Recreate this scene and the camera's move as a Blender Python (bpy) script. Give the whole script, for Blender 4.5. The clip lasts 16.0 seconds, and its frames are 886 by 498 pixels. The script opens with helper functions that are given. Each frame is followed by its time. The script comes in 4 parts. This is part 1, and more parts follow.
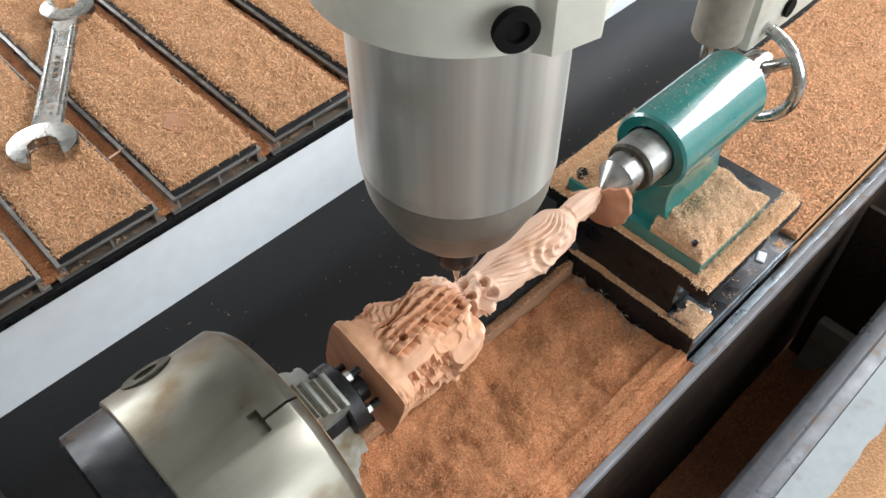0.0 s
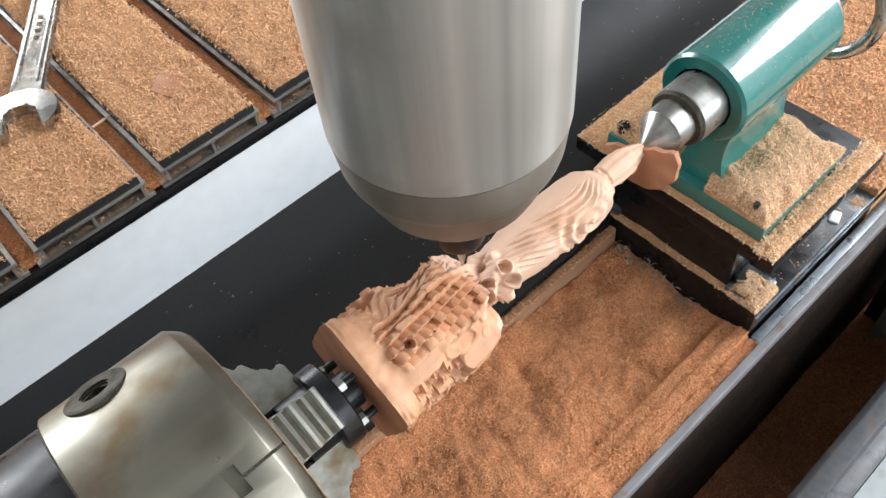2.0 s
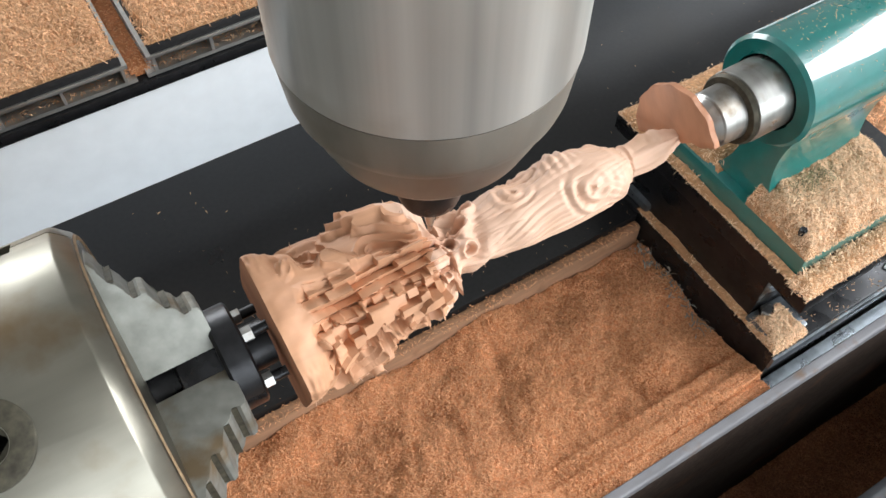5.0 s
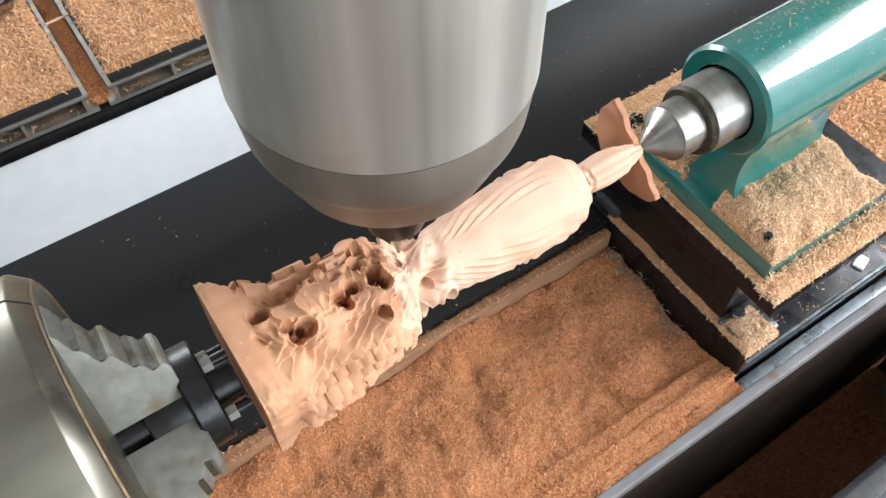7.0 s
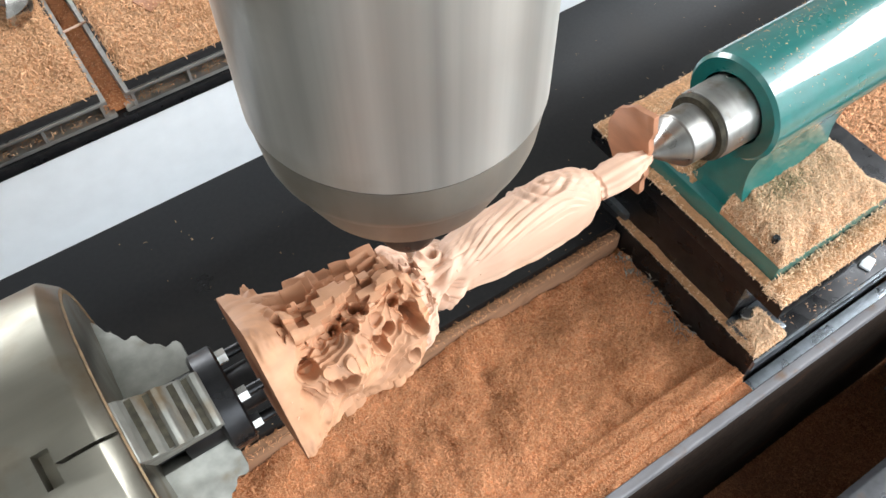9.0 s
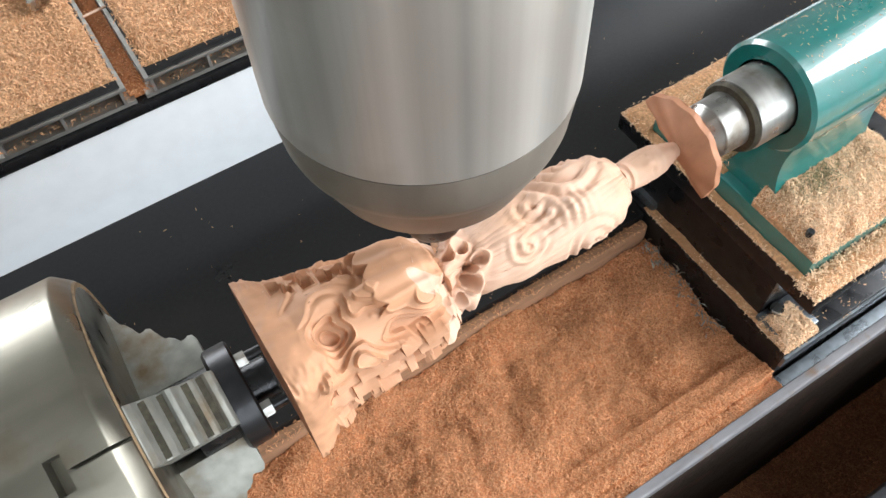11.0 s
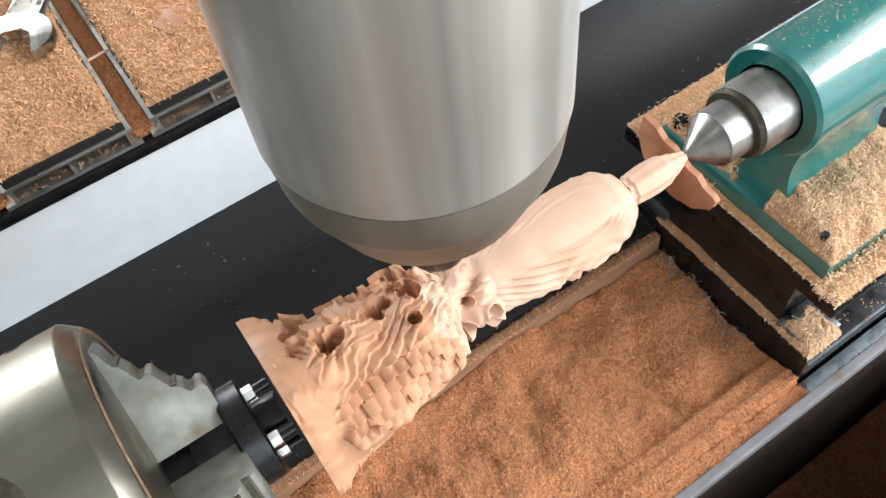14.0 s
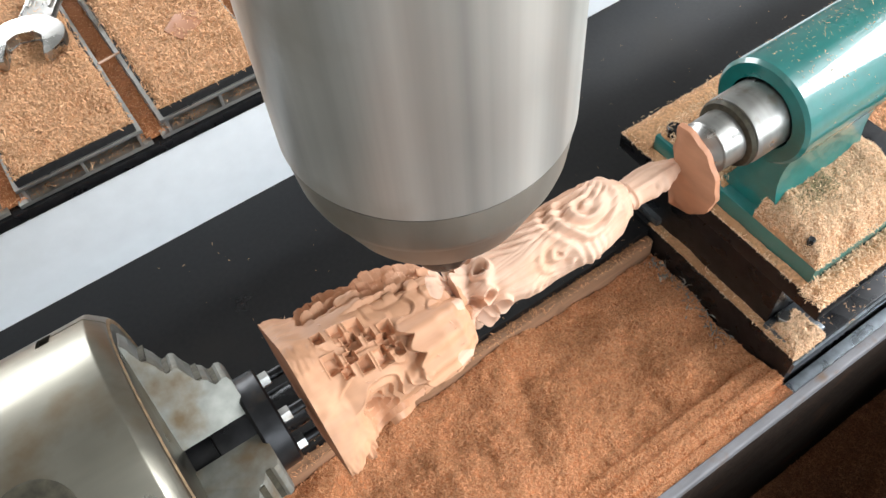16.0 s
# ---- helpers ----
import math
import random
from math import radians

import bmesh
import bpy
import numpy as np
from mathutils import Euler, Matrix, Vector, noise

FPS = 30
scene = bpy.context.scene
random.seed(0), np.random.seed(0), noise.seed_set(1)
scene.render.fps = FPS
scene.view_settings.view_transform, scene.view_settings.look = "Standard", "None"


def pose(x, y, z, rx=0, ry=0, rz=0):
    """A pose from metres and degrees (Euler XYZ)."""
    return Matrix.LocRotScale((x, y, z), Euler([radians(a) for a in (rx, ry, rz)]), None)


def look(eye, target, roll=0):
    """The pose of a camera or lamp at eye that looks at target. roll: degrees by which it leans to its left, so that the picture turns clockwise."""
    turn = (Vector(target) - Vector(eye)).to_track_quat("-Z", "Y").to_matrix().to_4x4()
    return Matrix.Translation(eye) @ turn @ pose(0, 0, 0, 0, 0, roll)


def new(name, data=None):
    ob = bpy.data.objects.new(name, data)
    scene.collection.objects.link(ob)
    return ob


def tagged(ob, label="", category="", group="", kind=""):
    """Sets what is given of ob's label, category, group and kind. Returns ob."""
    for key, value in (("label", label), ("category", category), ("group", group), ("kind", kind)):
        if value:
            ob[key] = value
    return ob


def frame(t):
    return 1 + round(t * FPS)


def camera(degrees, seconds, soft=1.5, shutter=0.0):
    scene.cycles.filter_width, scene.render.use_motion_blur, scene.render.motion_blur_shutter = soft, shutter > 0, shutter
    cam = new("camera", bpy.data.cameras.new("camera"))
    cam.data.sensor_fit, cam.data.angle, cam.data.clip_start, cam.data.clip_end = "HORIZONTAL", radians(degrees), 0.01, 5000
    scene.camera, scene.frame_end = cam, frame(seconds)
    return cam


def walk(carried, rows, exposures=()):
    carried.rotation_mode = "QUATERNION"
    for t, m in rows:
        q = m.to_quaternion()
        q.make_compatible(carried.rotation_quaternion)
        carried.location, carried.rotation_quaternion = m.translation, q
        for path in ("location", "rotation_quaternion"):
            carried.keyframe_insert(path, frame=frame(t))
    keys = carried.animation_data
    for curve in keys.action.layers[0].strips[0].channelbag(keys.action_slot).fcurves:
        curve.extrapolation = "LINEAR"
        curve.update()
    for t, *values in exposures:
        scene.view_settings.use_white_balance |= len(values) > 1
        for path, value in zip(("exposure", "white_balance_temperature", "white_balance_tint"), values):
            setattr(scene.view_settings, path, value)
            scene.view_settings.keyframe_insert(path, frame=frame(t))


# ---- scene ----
cam = camera(56.57, 16.0)
PATH = [
    (0, (-0.21484, -0.21336, 0.41482), (0.67744, 0.71757, -1.11397), -0.6),
    (0.5, (-0.2079, -0.20225, 0.41274), (0.64169, 0.78069, -1.1078), -2.2),
    (1, (-0.18513, -0.19247, 0.37898), (0.57684, 0.78821, -1.18871), -6.5),
    (1.5, (-0.16661, -0.18915, 0.36427), (0.58656, 0.77712, -1.21657), -6.6),
    (2, (-0.15643, -0.18808, 0.35884), (0.58043, 0.77799, -1.22979), -7.0),
    (2.5, (-0.15557, -0.18424, 0.35957), (0.5739, 0.79311, -1.22556), -8.2),
    (3, (-0.15999, -0.17734, 0.35268), (0.59805, 0.76893, -1.2379), -6.8),
    (3.5, (-0.15978, -0.18023, 0.35663), (0.59662, 0.77346, -1.23029), -7.0),
    (4, (-0.15217, -0.17896, 0.3538), (0.5768, 0.80074, -1.23012), -7.9),
    (4.5, (-0.13469, -0.17331, 0.32342), (0.4768, 0.83676, -1.29084), -3.9),
    (5, (-0.1039, -0.17779, 0.30033), (0.50054, 0.79972, -1.33648), 0.4),
    (7.3, (-0.08954, -0.17469, 0.31161), (0.54012, 0.77968, -1.32933), -0.7),
    (7.5, (-0.09207, -0.17637, 0.31476), (0.53143, 0.79548, -1.31826), -1.2),
    (8, (-0.0913, -0.17449, 0.31263), (0.52516, 0.8213, -1.3086), -3.1),
    (8.5, (-0.09271, -0.17737, 0.31414), (0.53212, 0.7915, -1.32014), -1.8),
    (9, (-0.09329, -0.17334, 0.31787), (0.51776, 0.78157, -1.32978), -1.4),
    (9.5, (-0.08822, -0.16913, 0.31431), (0.48488, 0.797, -1.34042), -2.9),
    (12, (-0.08496, -0.1636, 0.31004), (0.43219, 0.79262, -1.3687), -4.6),
    (12.5, (-0.0761, -0.16204, 0.2991), (0.4055, 0.81079, -1.38069), -8.3),
    (13, (-0.0747, -0.16236, 0.30165), (0.40493, 0.83258, -1.3657), -10.2),
    (13.5, (-0.06968, -0.16037, 0.30684), (0.40097, 0.83393, -1.36345), -10.6),
    (14, (-0.07752, -0.16547, 0.31171), (0.43728, 0.8484, -1.3336), -8.8),
    (14.5, (-0.08199, -0.16861, 0.31983), (0.42556, 0.84093, -1.33039), -8.9),
    (15, (-0.08767, -0.16739, 0.32311), (0.42542, 0.84501, -1.32365), -8.2),
    (15.5, (-0.09767, -0.16396, 0.32907), (0.45587, 0.8324, -1.31436), -6.1),
    (16, (-0.09331, -0.1709, 0.3249), (0.46216, 0.83373, -1.31284), -6.5),
]
walk(cam, [(t, look(eye, target, roll)) for t, eye, target, roll in PATH], [(0, -0.2), (0.6, -0.24), (1.5, -0.12), (4.0, -0.04), (5.0, -0.09), (7.5, 0.05), (16.0, 0.04)])

# ---- light ----
world = bpy.data.worlds.new("sky")
scene.world = world
world.use_nodes = True
wn = world.node_tree
sky = wn.nodes.new("ShaderNodeTexSky")
sky.sky_type, sky.sun_disc, sky.sun_elevation, sky.sun_rotation = "NISHITA", False, radians(42), radians(150)
wn.links.new(sky.outputs["Color"], wn.nodes["Background"].inputs["Color"])
wn.nodes["Background"].inputs["Strength"].default_value = 0.12


def window_lamp(name, place, target, sx, sy, watts, color):
    data = bpy.data.lights.new(name, "AREA")
    data.shape, data.size, data.size_y, data.energy, data.color = "RECTANGLE", sx, sy, watts, color
    ob = new(name, data)
    ob.matrix_world = look(place, target)
    return ob


window_lamp("window_light_south", (0.9, -2.85, 0.95), (0.9, 0, 0.2), 3.2, 1.7, 101, (0.90, 0.962, 1.0))
window_lamp("window_light_east", (2.55, -0.85, 1.6), (0, -0.05, -0.1), 1.9, 1.1, 134, (0.94, 0.975, 1.0))
window_lamp("window_light_north", (-0.4, 2.85, 0.75), (-0.2, 0, 0.0), 1.8, 1.1, 72, (0.95, 0.98, 1.0))
scene.view_settings.exposure = 0.0

# ---- materials ----


def material(name, color, rough=0.5, metal=0.0, grain=200.0, vary=0.25, bump=0.2, depth=0.0004, stretch=(1, 1, 1), stain=None,
             stain_scale=14.0, stain_at=0.58, coat=0.0, aniso=0.0, per_piece=0.0, rough_vary=0.15, upright=False, shine=0.5):
    m = bpy.data.materials.new(name)
    m.use_nodes = True
    t = m.node_tree
    b = t.nodes["Principled BSDF"]
    b.inputs["Metallic"].default_value = metal
    b.inputs["Specular IOR Level"].default_value = shine
    b.inputs["Coat Weight"].default_value = coat
    b.inputs["Anisotropic"].default_value = aniso
    if upright:
        tan = t.nodes.new("ShaderNodeTangent")
        tan.direction_type, tan.axis = "RADIAL", "Z"
        t.links.new(tan.outputs[0], b.inputs["Tangent"])
        b.inputs["Anisotropic Rotation"].default_value = 0.25
    co = t.nodes.new("ShaderNodeTexCoord")
    mp = t.nodes.new("ShaderNodeMapping")
    mp.inputs["Scale"].default_value = stretch
    t.links.new(co.outputs["Object"], mp.inputs["Vector"])
    fine = t.nodes.new("ShaderNodeTexNoise")
    fine.inputs["Scale"].default_value, fine.inputs["Detail"].default_value = grain, 5
    t.links.new(mp.outputs[0], fine.inputs["Vector"])
    wide = t.nodes.new("ShaderNodeTexNoise")
    wide.inputs["Scale"].default_value, wide.inputs["Detail"].default_value = stain_scale, 6
    t.links.new(co.outputs["Object"], wide.inputs["Vector"])
    mix = t.nodes.new("ShaderNodeMixRGB")
    mix.inputs[1].default_value = (*[c * (1 - vary) for c in color], 1)
    mix.inputs[2].default_value = (*[min(1, c * (1 + vary)) for c in color], 1)
    ramp = t.nodes.new("ShaderNodeMapRange")
    ramp.inputs["From Min"].default_value, ramp.inputs["From Max"].default_value = 0.3, 0.7
    t.links.new(fine.outputs["Fac"], ramp.inputs["Value"])
    t.links.new(ramp.outputs[0], mix.inputs[0])
    last = mix.outputs[0]
    if stain:
        sr = t.nodes.new("ShaderNodeMapRange")
        sr.inputs["From Min"].default_value, sr.inputs["From Max"].default_value = stain_at, stain_at + 0.16
        t.links.new(wide.outputs["Fac"], sr.inputs["Value"])
        sm = t.nodes.new("ShaderNodeMixRGB")
        sm.inputs[2].default_value = (*stain, 1)
        t.links.new(sr.outputs[0], sm.inputs[0])
        t.links.new(last, sm.inputs[1])
        last = sm.outputs[0]
    if per_piece:
        geo = t.nodes.new("ShaderNodeNewGeometry")
        hs = t.nodes.new("ShaderNodeHueSaturation")
        vr = t.nodes.new("ShaderNodeMapRange")
        vr.inputs["To Min"].default_value, vr.inputs["To Max"].default_value = 1 - per_piece, 1 + per_piece
        t.links.new(geo.outputs["Random Per Island"], vr.inputs["Value"])
        t.links.new(vr.outputs[0], hs.inputs["Value"])
        t.links.new(last, hs.inputs["Color"])
        last = hs.outputs[0]
    t.links.new(last, b.inputs["Base Color"])
    rr = t.nodes.new("ShaderNodeMapRange")
    rr.inputs["From Min"].default_value, rr.inputs["From Max"].default_value = 0.3, 0.7
    rr.inputs["To Min"].default_value, rr.inputs["To Max"].default_value = max(0.03, rough - rough_vary), min(1, rough + rough_vary)
    t.links.new(wide.outputs["Fac"], rr.inputs["Value"])
    t.links.new(rr.outputs[0], b.inputs["Roughness"])
    if bump:
        bp = t.nodes.new("ShaderNodeBump")
        bp.inputs["Strength"].default_value, bp.inputs["Distance"].default_value = bump, depth
        t.links.new(fine.outputs["Fac"], bp.inputs["Height"])
        t.links.new(bp.outputs[0], b.inputs["Normal"])
    return m


# stretched colour noise paints upright reflection bands on the spindle; stain adds smudges
M_STEEL = material("brushed_steel_reflection_bands", (0.54, 0.53, 0.50), 0.42, 0.72, 40, 0.42, 0.05, 0.0002, (1, 1, 0.012), aniso=0.7, rough_vary=0.06, stain=(0.42, 0.39, 0.34), stain_scale=16, stain_at=0.54, upright=True)
M_NOSE = material("dull_steel", (0.27, 0.25, 0.22), 0.5, 1.0, 60, 0.16, 0.1, 0.0002, (1, 1, 0.2), aniso=0.6, stain=(0.20, 0.165, 0.125), upright=True)
M_CHUCK = material("ground_steel", (0.235, 0.222, 0.185), 0.40, 1.0, 90, 0.12, 0.06, 0.0002, (0.1, 1, 1), stain=(0.17, 0.125, 0.075), stain_scale=26, stain_at=0.535)
M_JAW = material("jaw_steel", (0.26, 0.26, 0.235), 0.6, 0.7, 150, 0.16, 0.12, 0.0003, stain=(0.19, 0.14, 0.085), stain_scale=45, stain_at=0.54)
M_CHROME = material("bright_steel", (0.50, 0.49, 0.47), 0.27, 1.0, 150, 0.10, 0.05, 0.0002, stain=(0.30, 0.26, 0.215), stain_scale=70, stain_at=0.58, rough_vary=0.12)
M_CENTRE = material("turned_steel", (0.36, 0.355, 0.34), 0.36, 1.0, 220, 0.12, 0.08, 0.0002, (1, 0.15, 0.15), stain=(0.20, 0.165, 0.13), stain_scale=60, stain_at=0.56, rough_vary=0.14)
M_BLACKSTEEL = material("black_oxide_steel", (0.020, 0.020, 0.022), 0.34, 0.6, 180, 0.3, 0.2, 0.0003, stain=(0.07, 0.05, 0.035), stain_scale=60, stain_at=0.68)
# near-black, for black bolts and for shade put into holes by colour
M_DARK = material("dark_hole", (0.008, 0.0075, 0.007), 0.8, shine=0.1)
M_OILY = material("oily_iron", (0.060, 0.053, 0.036), 0.62, 0.4, 300, 0.45, 0.4, 0.0006, stain=(0.025, 0.02, 0.015), stain_scale=90)
M_GREEN = material("green_enamel", (0.003, 0.155, 0.142), 0.34, 0.0, 160, 0.1, 0.22, 0.0006, coat=1.0, shine=0.9, stain=(0.003, 0.13, 0.12), stain_scale=30, rough_vary=0.1)
M_GUN = material("dark_grey_paint", (0.075, 0.077, 0.085), 0.38, 0.2, 160, 0.2, 0.15, 0.0003, stain=(0.11, 0.065, 0.04), stain_scale=50, stain_at=0.57)
# grey colour stands for the outer ledge's white enamel in shade
M_LEDGE = material("white_enamel_shade_grey", (0.33, 0.36, 0.37), 0.55, 0.0, 100, 0.06, 0.1, 0.0003, stain=(0.24, 0.20, 0.16), stain_scale=30)
M_WHITE = material("white_enamel", (0.84, 0.87, 0.90), 0.36, 0.0, 60, 0.03, 0.05, 0.0002, coat=0.2, rough_vary=0.05, stain=(0.80, 0.82, 0.835), stain_scale=7)
M_BEIGE = material("dusty_grey_metal", (0.27, 0.25, 0.21), 0.5, 0.3, 120, 0.15, 0.2, 0.0003, stain=(0.20, 0.165, 0.12), stain_scale=30)
M_BLACK = material("black_sheet", (0.009, 0.0085, 0.009), 0.32, 0.0, 300, 0.25, 0.12, 0.0002, stain=(0.014, 0.012, 0.011), stain_scale=12, stain_at=0.56, shine=0.32, rough_vary=0.06)
M_ALU = material("mill_aluminium", (0.50, 0.49, 0.47), 0.42, 0.9, 160, 0.15, 0.12, 0.0003, (0.1, 1, 1), stain=(0.24, 0.20, 0.16), stain_scale=35, stain_at=0.55)
M_RAIL = material("rail_steel", (0.19, 0.185, 0.195), 0.7, 0.15, 160, 0.2, 0.15, 0.0004, (0.2, 1, 1), stain=(0.17, 0.10, 0.055), stain_scale=45, stain_at=0.53)
M_PAD = material("black_pvc", (0.018, 0.018, 0.019), 0.5, 0.0, 250, 0.3, 0.2, 0.0003)
M_DUST = material("sawdust", (0.57, 0.31, 0.155), 0.95, 0.0, 420, 0.32, 0.9, 0.002, stain=(0.47, 0.24, 0.115), stain_scale=17, stain_at=0.52)
M_CHIP = material("sawdust_shreds", (0.73, 0.43, 0.238), 0.9, 0.0, 300, 0.15, 0.2, 0.0003, per_piece=0.2)
# paler than the shreds on the table pads
M_CHIPPALE = material("pale_shreds", (0.80, 0.55, 0.35), 0.9, 0.0, 300, 0.15, 0.2, 0.0003, per_piece=0.2)
# red sawdust colour darkened to carry the shade deep in the tray
M_DUSTSHADED = material("fine_red_sawdust_shaded", (0.25, 0.10, 0.044), 0.95, 0.0, 420, 0.4, 0.9, 0.002, stain=(0.23, 0.08, 0.03), stain_scale=13, stain_at=0.52)
M_CHIPBED = material("red_brown_shreds", (0.72, 0.39, 0.21), 0.9, 0.0, 300, 0.2, 0.2, 0.0003, per_piece=0.4)
M_DUSTDEEP = material("deep_orange_sawdust", (0.49, 0.182, 0.068), 0.95, 0.0, 420, 0.28, 0.7, 0.0022, stain=(0.48, 0.18, 0.068), stain_scale=15, stain_at=0.48)
M_CHIPDEEP = material("deep_orange_shreds", (0.65, 0.31, 0.15), 0.9, 0.0, 300, 0.15, 0.2, 0.0003, per_piece=0.2)
# tray shreds, their red darkened for the same shade
M_CHIPSHADED = material("fine_red_shreds_shaded", (0.32, 0.13, 0.06), 0.9, 0.0, 300, 0.2, 0.2, 0.0003, per_piece=0.45)
M_WOOD = material("fresh_cut_wood", (0.66, 0.425, 0.305), 0.55, 0.0, 90, 0.07, 0.12, 0.0003, (0.12, 1, 1), stain=(0.60, 0.36, 0.235), stain_scale=30, stain_at=0.56)
M_RAWWOOD = material("rough_cut_wood", (0.55, 0.285, 0.16), 0.62, 0.0, 110, 0.17, 0.3, 0.0004, (0.15, 1, 1), stain=(0.47, 0.235, 0.125), stain_scale=45, stain_at=0.54)
M_LIP = material("dust_caked_wood_lip", (0.27, 0.14, 0.075), 0.85, 0.0, 160, 0.25, 0.4, 0.0008, (0.15, 1, 1), stain=(0.16, 0.08, 0.04), stain_scale=40)
# near-black holds the shade under the edge rail; brown stain is caked dust
M_SHADEBLACK = material("matt_shade_black", (0.028, 0.018, 0.013), 0.9, 0.0, 220, 0.4, 0.4, 0.0008, stain=(0.075, 0.036, 0.02), stain_scale=20, shine=0.12)
M_ENDWOOD = material("end_grain_wood", (0.46, 0.21, 0.115), 0.6, 0.0, 120, 0.14, 0.2, 0.0003, (1, 0.4, 1))
M_CREAM = material("dusty_cream_paint", (0.56, 0.54, 0.47), 0.45, 0.0, 90, 0.06, 0.1, 0.0003, stain=(0.45, 0.38, 0.28), stain_scale=20)
M_CONCRETE = material("workshop_concrete", (0.30, 0.29, 0.27), 0.85, 0.0, 60, 0.2, 0.4, 0.002, stain=(0.22, 0.20, 0.18), stain_scale=3)
M_PLASTER = material("grey_plaster", (0.50, 0.50, 0.49), 0.85, 0.0, 60, 0.06, 0.2, 0.001, stain=(0.5, 0.48, 0.44), stain_scale=2)
M_GREYPLATE = material("grey_steel_plate", (0.17, 0.19, 0.21), 0.34, 0.8, 160, 0.2, 0.15, 0.0003, stain=(0.10, 0.085, 0.07), stain_scale=40)
M_RUST = material("rust_film", (0.24, 0.16, 0.09), 0.8, 0.1, 300, 0.35, 0.3, 0.0004, stain=(0.26, 0.20, 0.12), stain_scale=60)
M_OLIVE = material("olive_shreds", (0.20, 0.17, 0.08), 0.9, 0.0, 300, 0.2, 0.2, 0.0003, per_piece=0.35)

# ---- builders ----


def finish(bm, name, mats, smooth=35):
    me = bpy.data.meshes.new(name)
    bmesh.ops.recalc_face_normals(bm, faces=bm.faces[:])
    bm.to_mesh(me)
    bm.free()
    for m in mats if isinstance(mats, (list, tuple)) else [mats]:
        me.materials.append(m)
    me.shade_smooth()
    me.set_sharp_from_angle(angle=radians(smooth))
    return me


def thing(name, bm, mats, label, category, group="", kind="", smooth=35):
    return tagged(new(name, finish(bm, name, mats, smooth)), label, category, group, kind)


def empty(name, label, category, m=None, group=""):
    ob = new(name)
    ob.empty_display_size = 0.02
    if m:
        ob.matrix_basis = m
    return tagged(ob, label, category, group)


def part(name, bm, mats, parent, label="", smooth=35):
    ob = new(name, finish(bm, name, mats, smooth))
    ob.parent = parent
    return tagged(ob, label)


def share(name, data, parent, m):
    ob = new(name, data)
    ob.parent = parent
    ob.matrix_basis = m
    return ob


def box(x0, x1, y0, y1, z0, z1, bevel=0.0, bm=None, m=None, segments=2):
    out = bmesh.new()
    bmesh.ops.create_cube(out, size=1, matrix=Matrix.Translation(((x0 + x1) / 2, (y0 + y1) / 2, (z0 + z1) / 2)) @ Matrix.Diagonal((abs(x1 - x0), abs(y1 - y0), abs(z1 - z0), 1)))
    if bevel:
        bmesh.ops.bevel(out, geom=out.edges[:], offset=bevel, segments=segments, profile=0.6, affect="EDGES")
    if m:
        bmesh.ops.transform(out, matrix=m, verts=out.verts[:])
    return add(bm, out)


def add(bm, out):
    if bm is None:
        return out
    me = bpy.data.meshes.new("joined")
    out.to_mesh(me)
    out.free()
    bm.from_mesh(me)
    bpy.data.meshes.remove(me)
    return bm


def lathe(profile, seg=64, axis="z", bm=None, m=None, close=True):
    """Turns (along, radius) pairs round an axis."""
    out = bmesh.new()
    rings = []
    for a, r in profile:
        ring = []
        for k in range(seg):
            c, s = math.cos(2 * math.pi * k / seg), math.sin(2 * math.pi * k / seg)
            ring.append(out.verts.new((a, r * c, r * s) if axis == "x" else (r * c, r * s, a)))
        rings.append(ring)
    for p, q in zip(rings, rings[1:]):
        for k in range(seg):
            out.faces.new((p[k], p[(k + 1) % seg], q[(k + 1) % seg], q[k]))
    if close:
        out.faces.new(rings[0][::-1])
        out.faces.new(rings[-1])
    if m:
        bmesh.ops.transform(out, matrix=m, verts=out.verts[:])
    return add(bm, out)


def prism(outline, lo, hi, axis="z", bevel=0.0, bm=None, m=None):
    """An outline of 2D points, drawn out from lo to hi along an axis."""
    out = bmesh.new()
    def put(p, h):
        return {"x": (h, p[0], p[1]), "y": (p[0], h, p[1]), "z": (p[0], p[1], h)}[axis]
    a = [out.verts.new(put(p, lo)) for p in outline]
    b = [out.verts.new(put(p, hi)) for p in outline]
    n = len(outline)
    out.faces.new(a[::-1])
    out.faces.new(b)
    for k in range(n):
        out.faces.new((a[k], a[(k + 1) % n], b[(k + 1) % n], b[k]))
    if bevel:
        bmesh.ops.bevel(out, geom=out.edges[:], offset=bevel, segments=2, profile=0.6, affect="EDGES")
    if m:
        bmesh.ops.transform(out, matrix=m, verts=out.verts[:])
    return add(bm, out)


def torus(R, r, m, bm=None, a=56, b=14):
    out = bmesh.new()
    v = [[out.verts.new(((R + r * math.cos(2 * math.pi * j / b)) * math.cos(2 * math.pi * i / a), (R + r * math.cos(2 * math.pi * j / b)) * math.sin(2 * math.pi * i / a), r * math.sin(2 * math.pi * j / b))) for j in range(b)] for i in range(a)]
    for i in range(a):
        for j in range(b):
            out.faces.new((v[i][j], v[(i + 1) % a][j], v[(i + 1) % a][(j + 1) % b], v[i][(j + 1) % b]))
    bmesh.ops.transform(out, matrix=m, verts=out.verts[:])
    return add(bm, out)


def ease(a, b, v):
    u = min(1.0, max(0.0, (v - a) / (b - a)))
    return u * u * (3 - 2 * u)


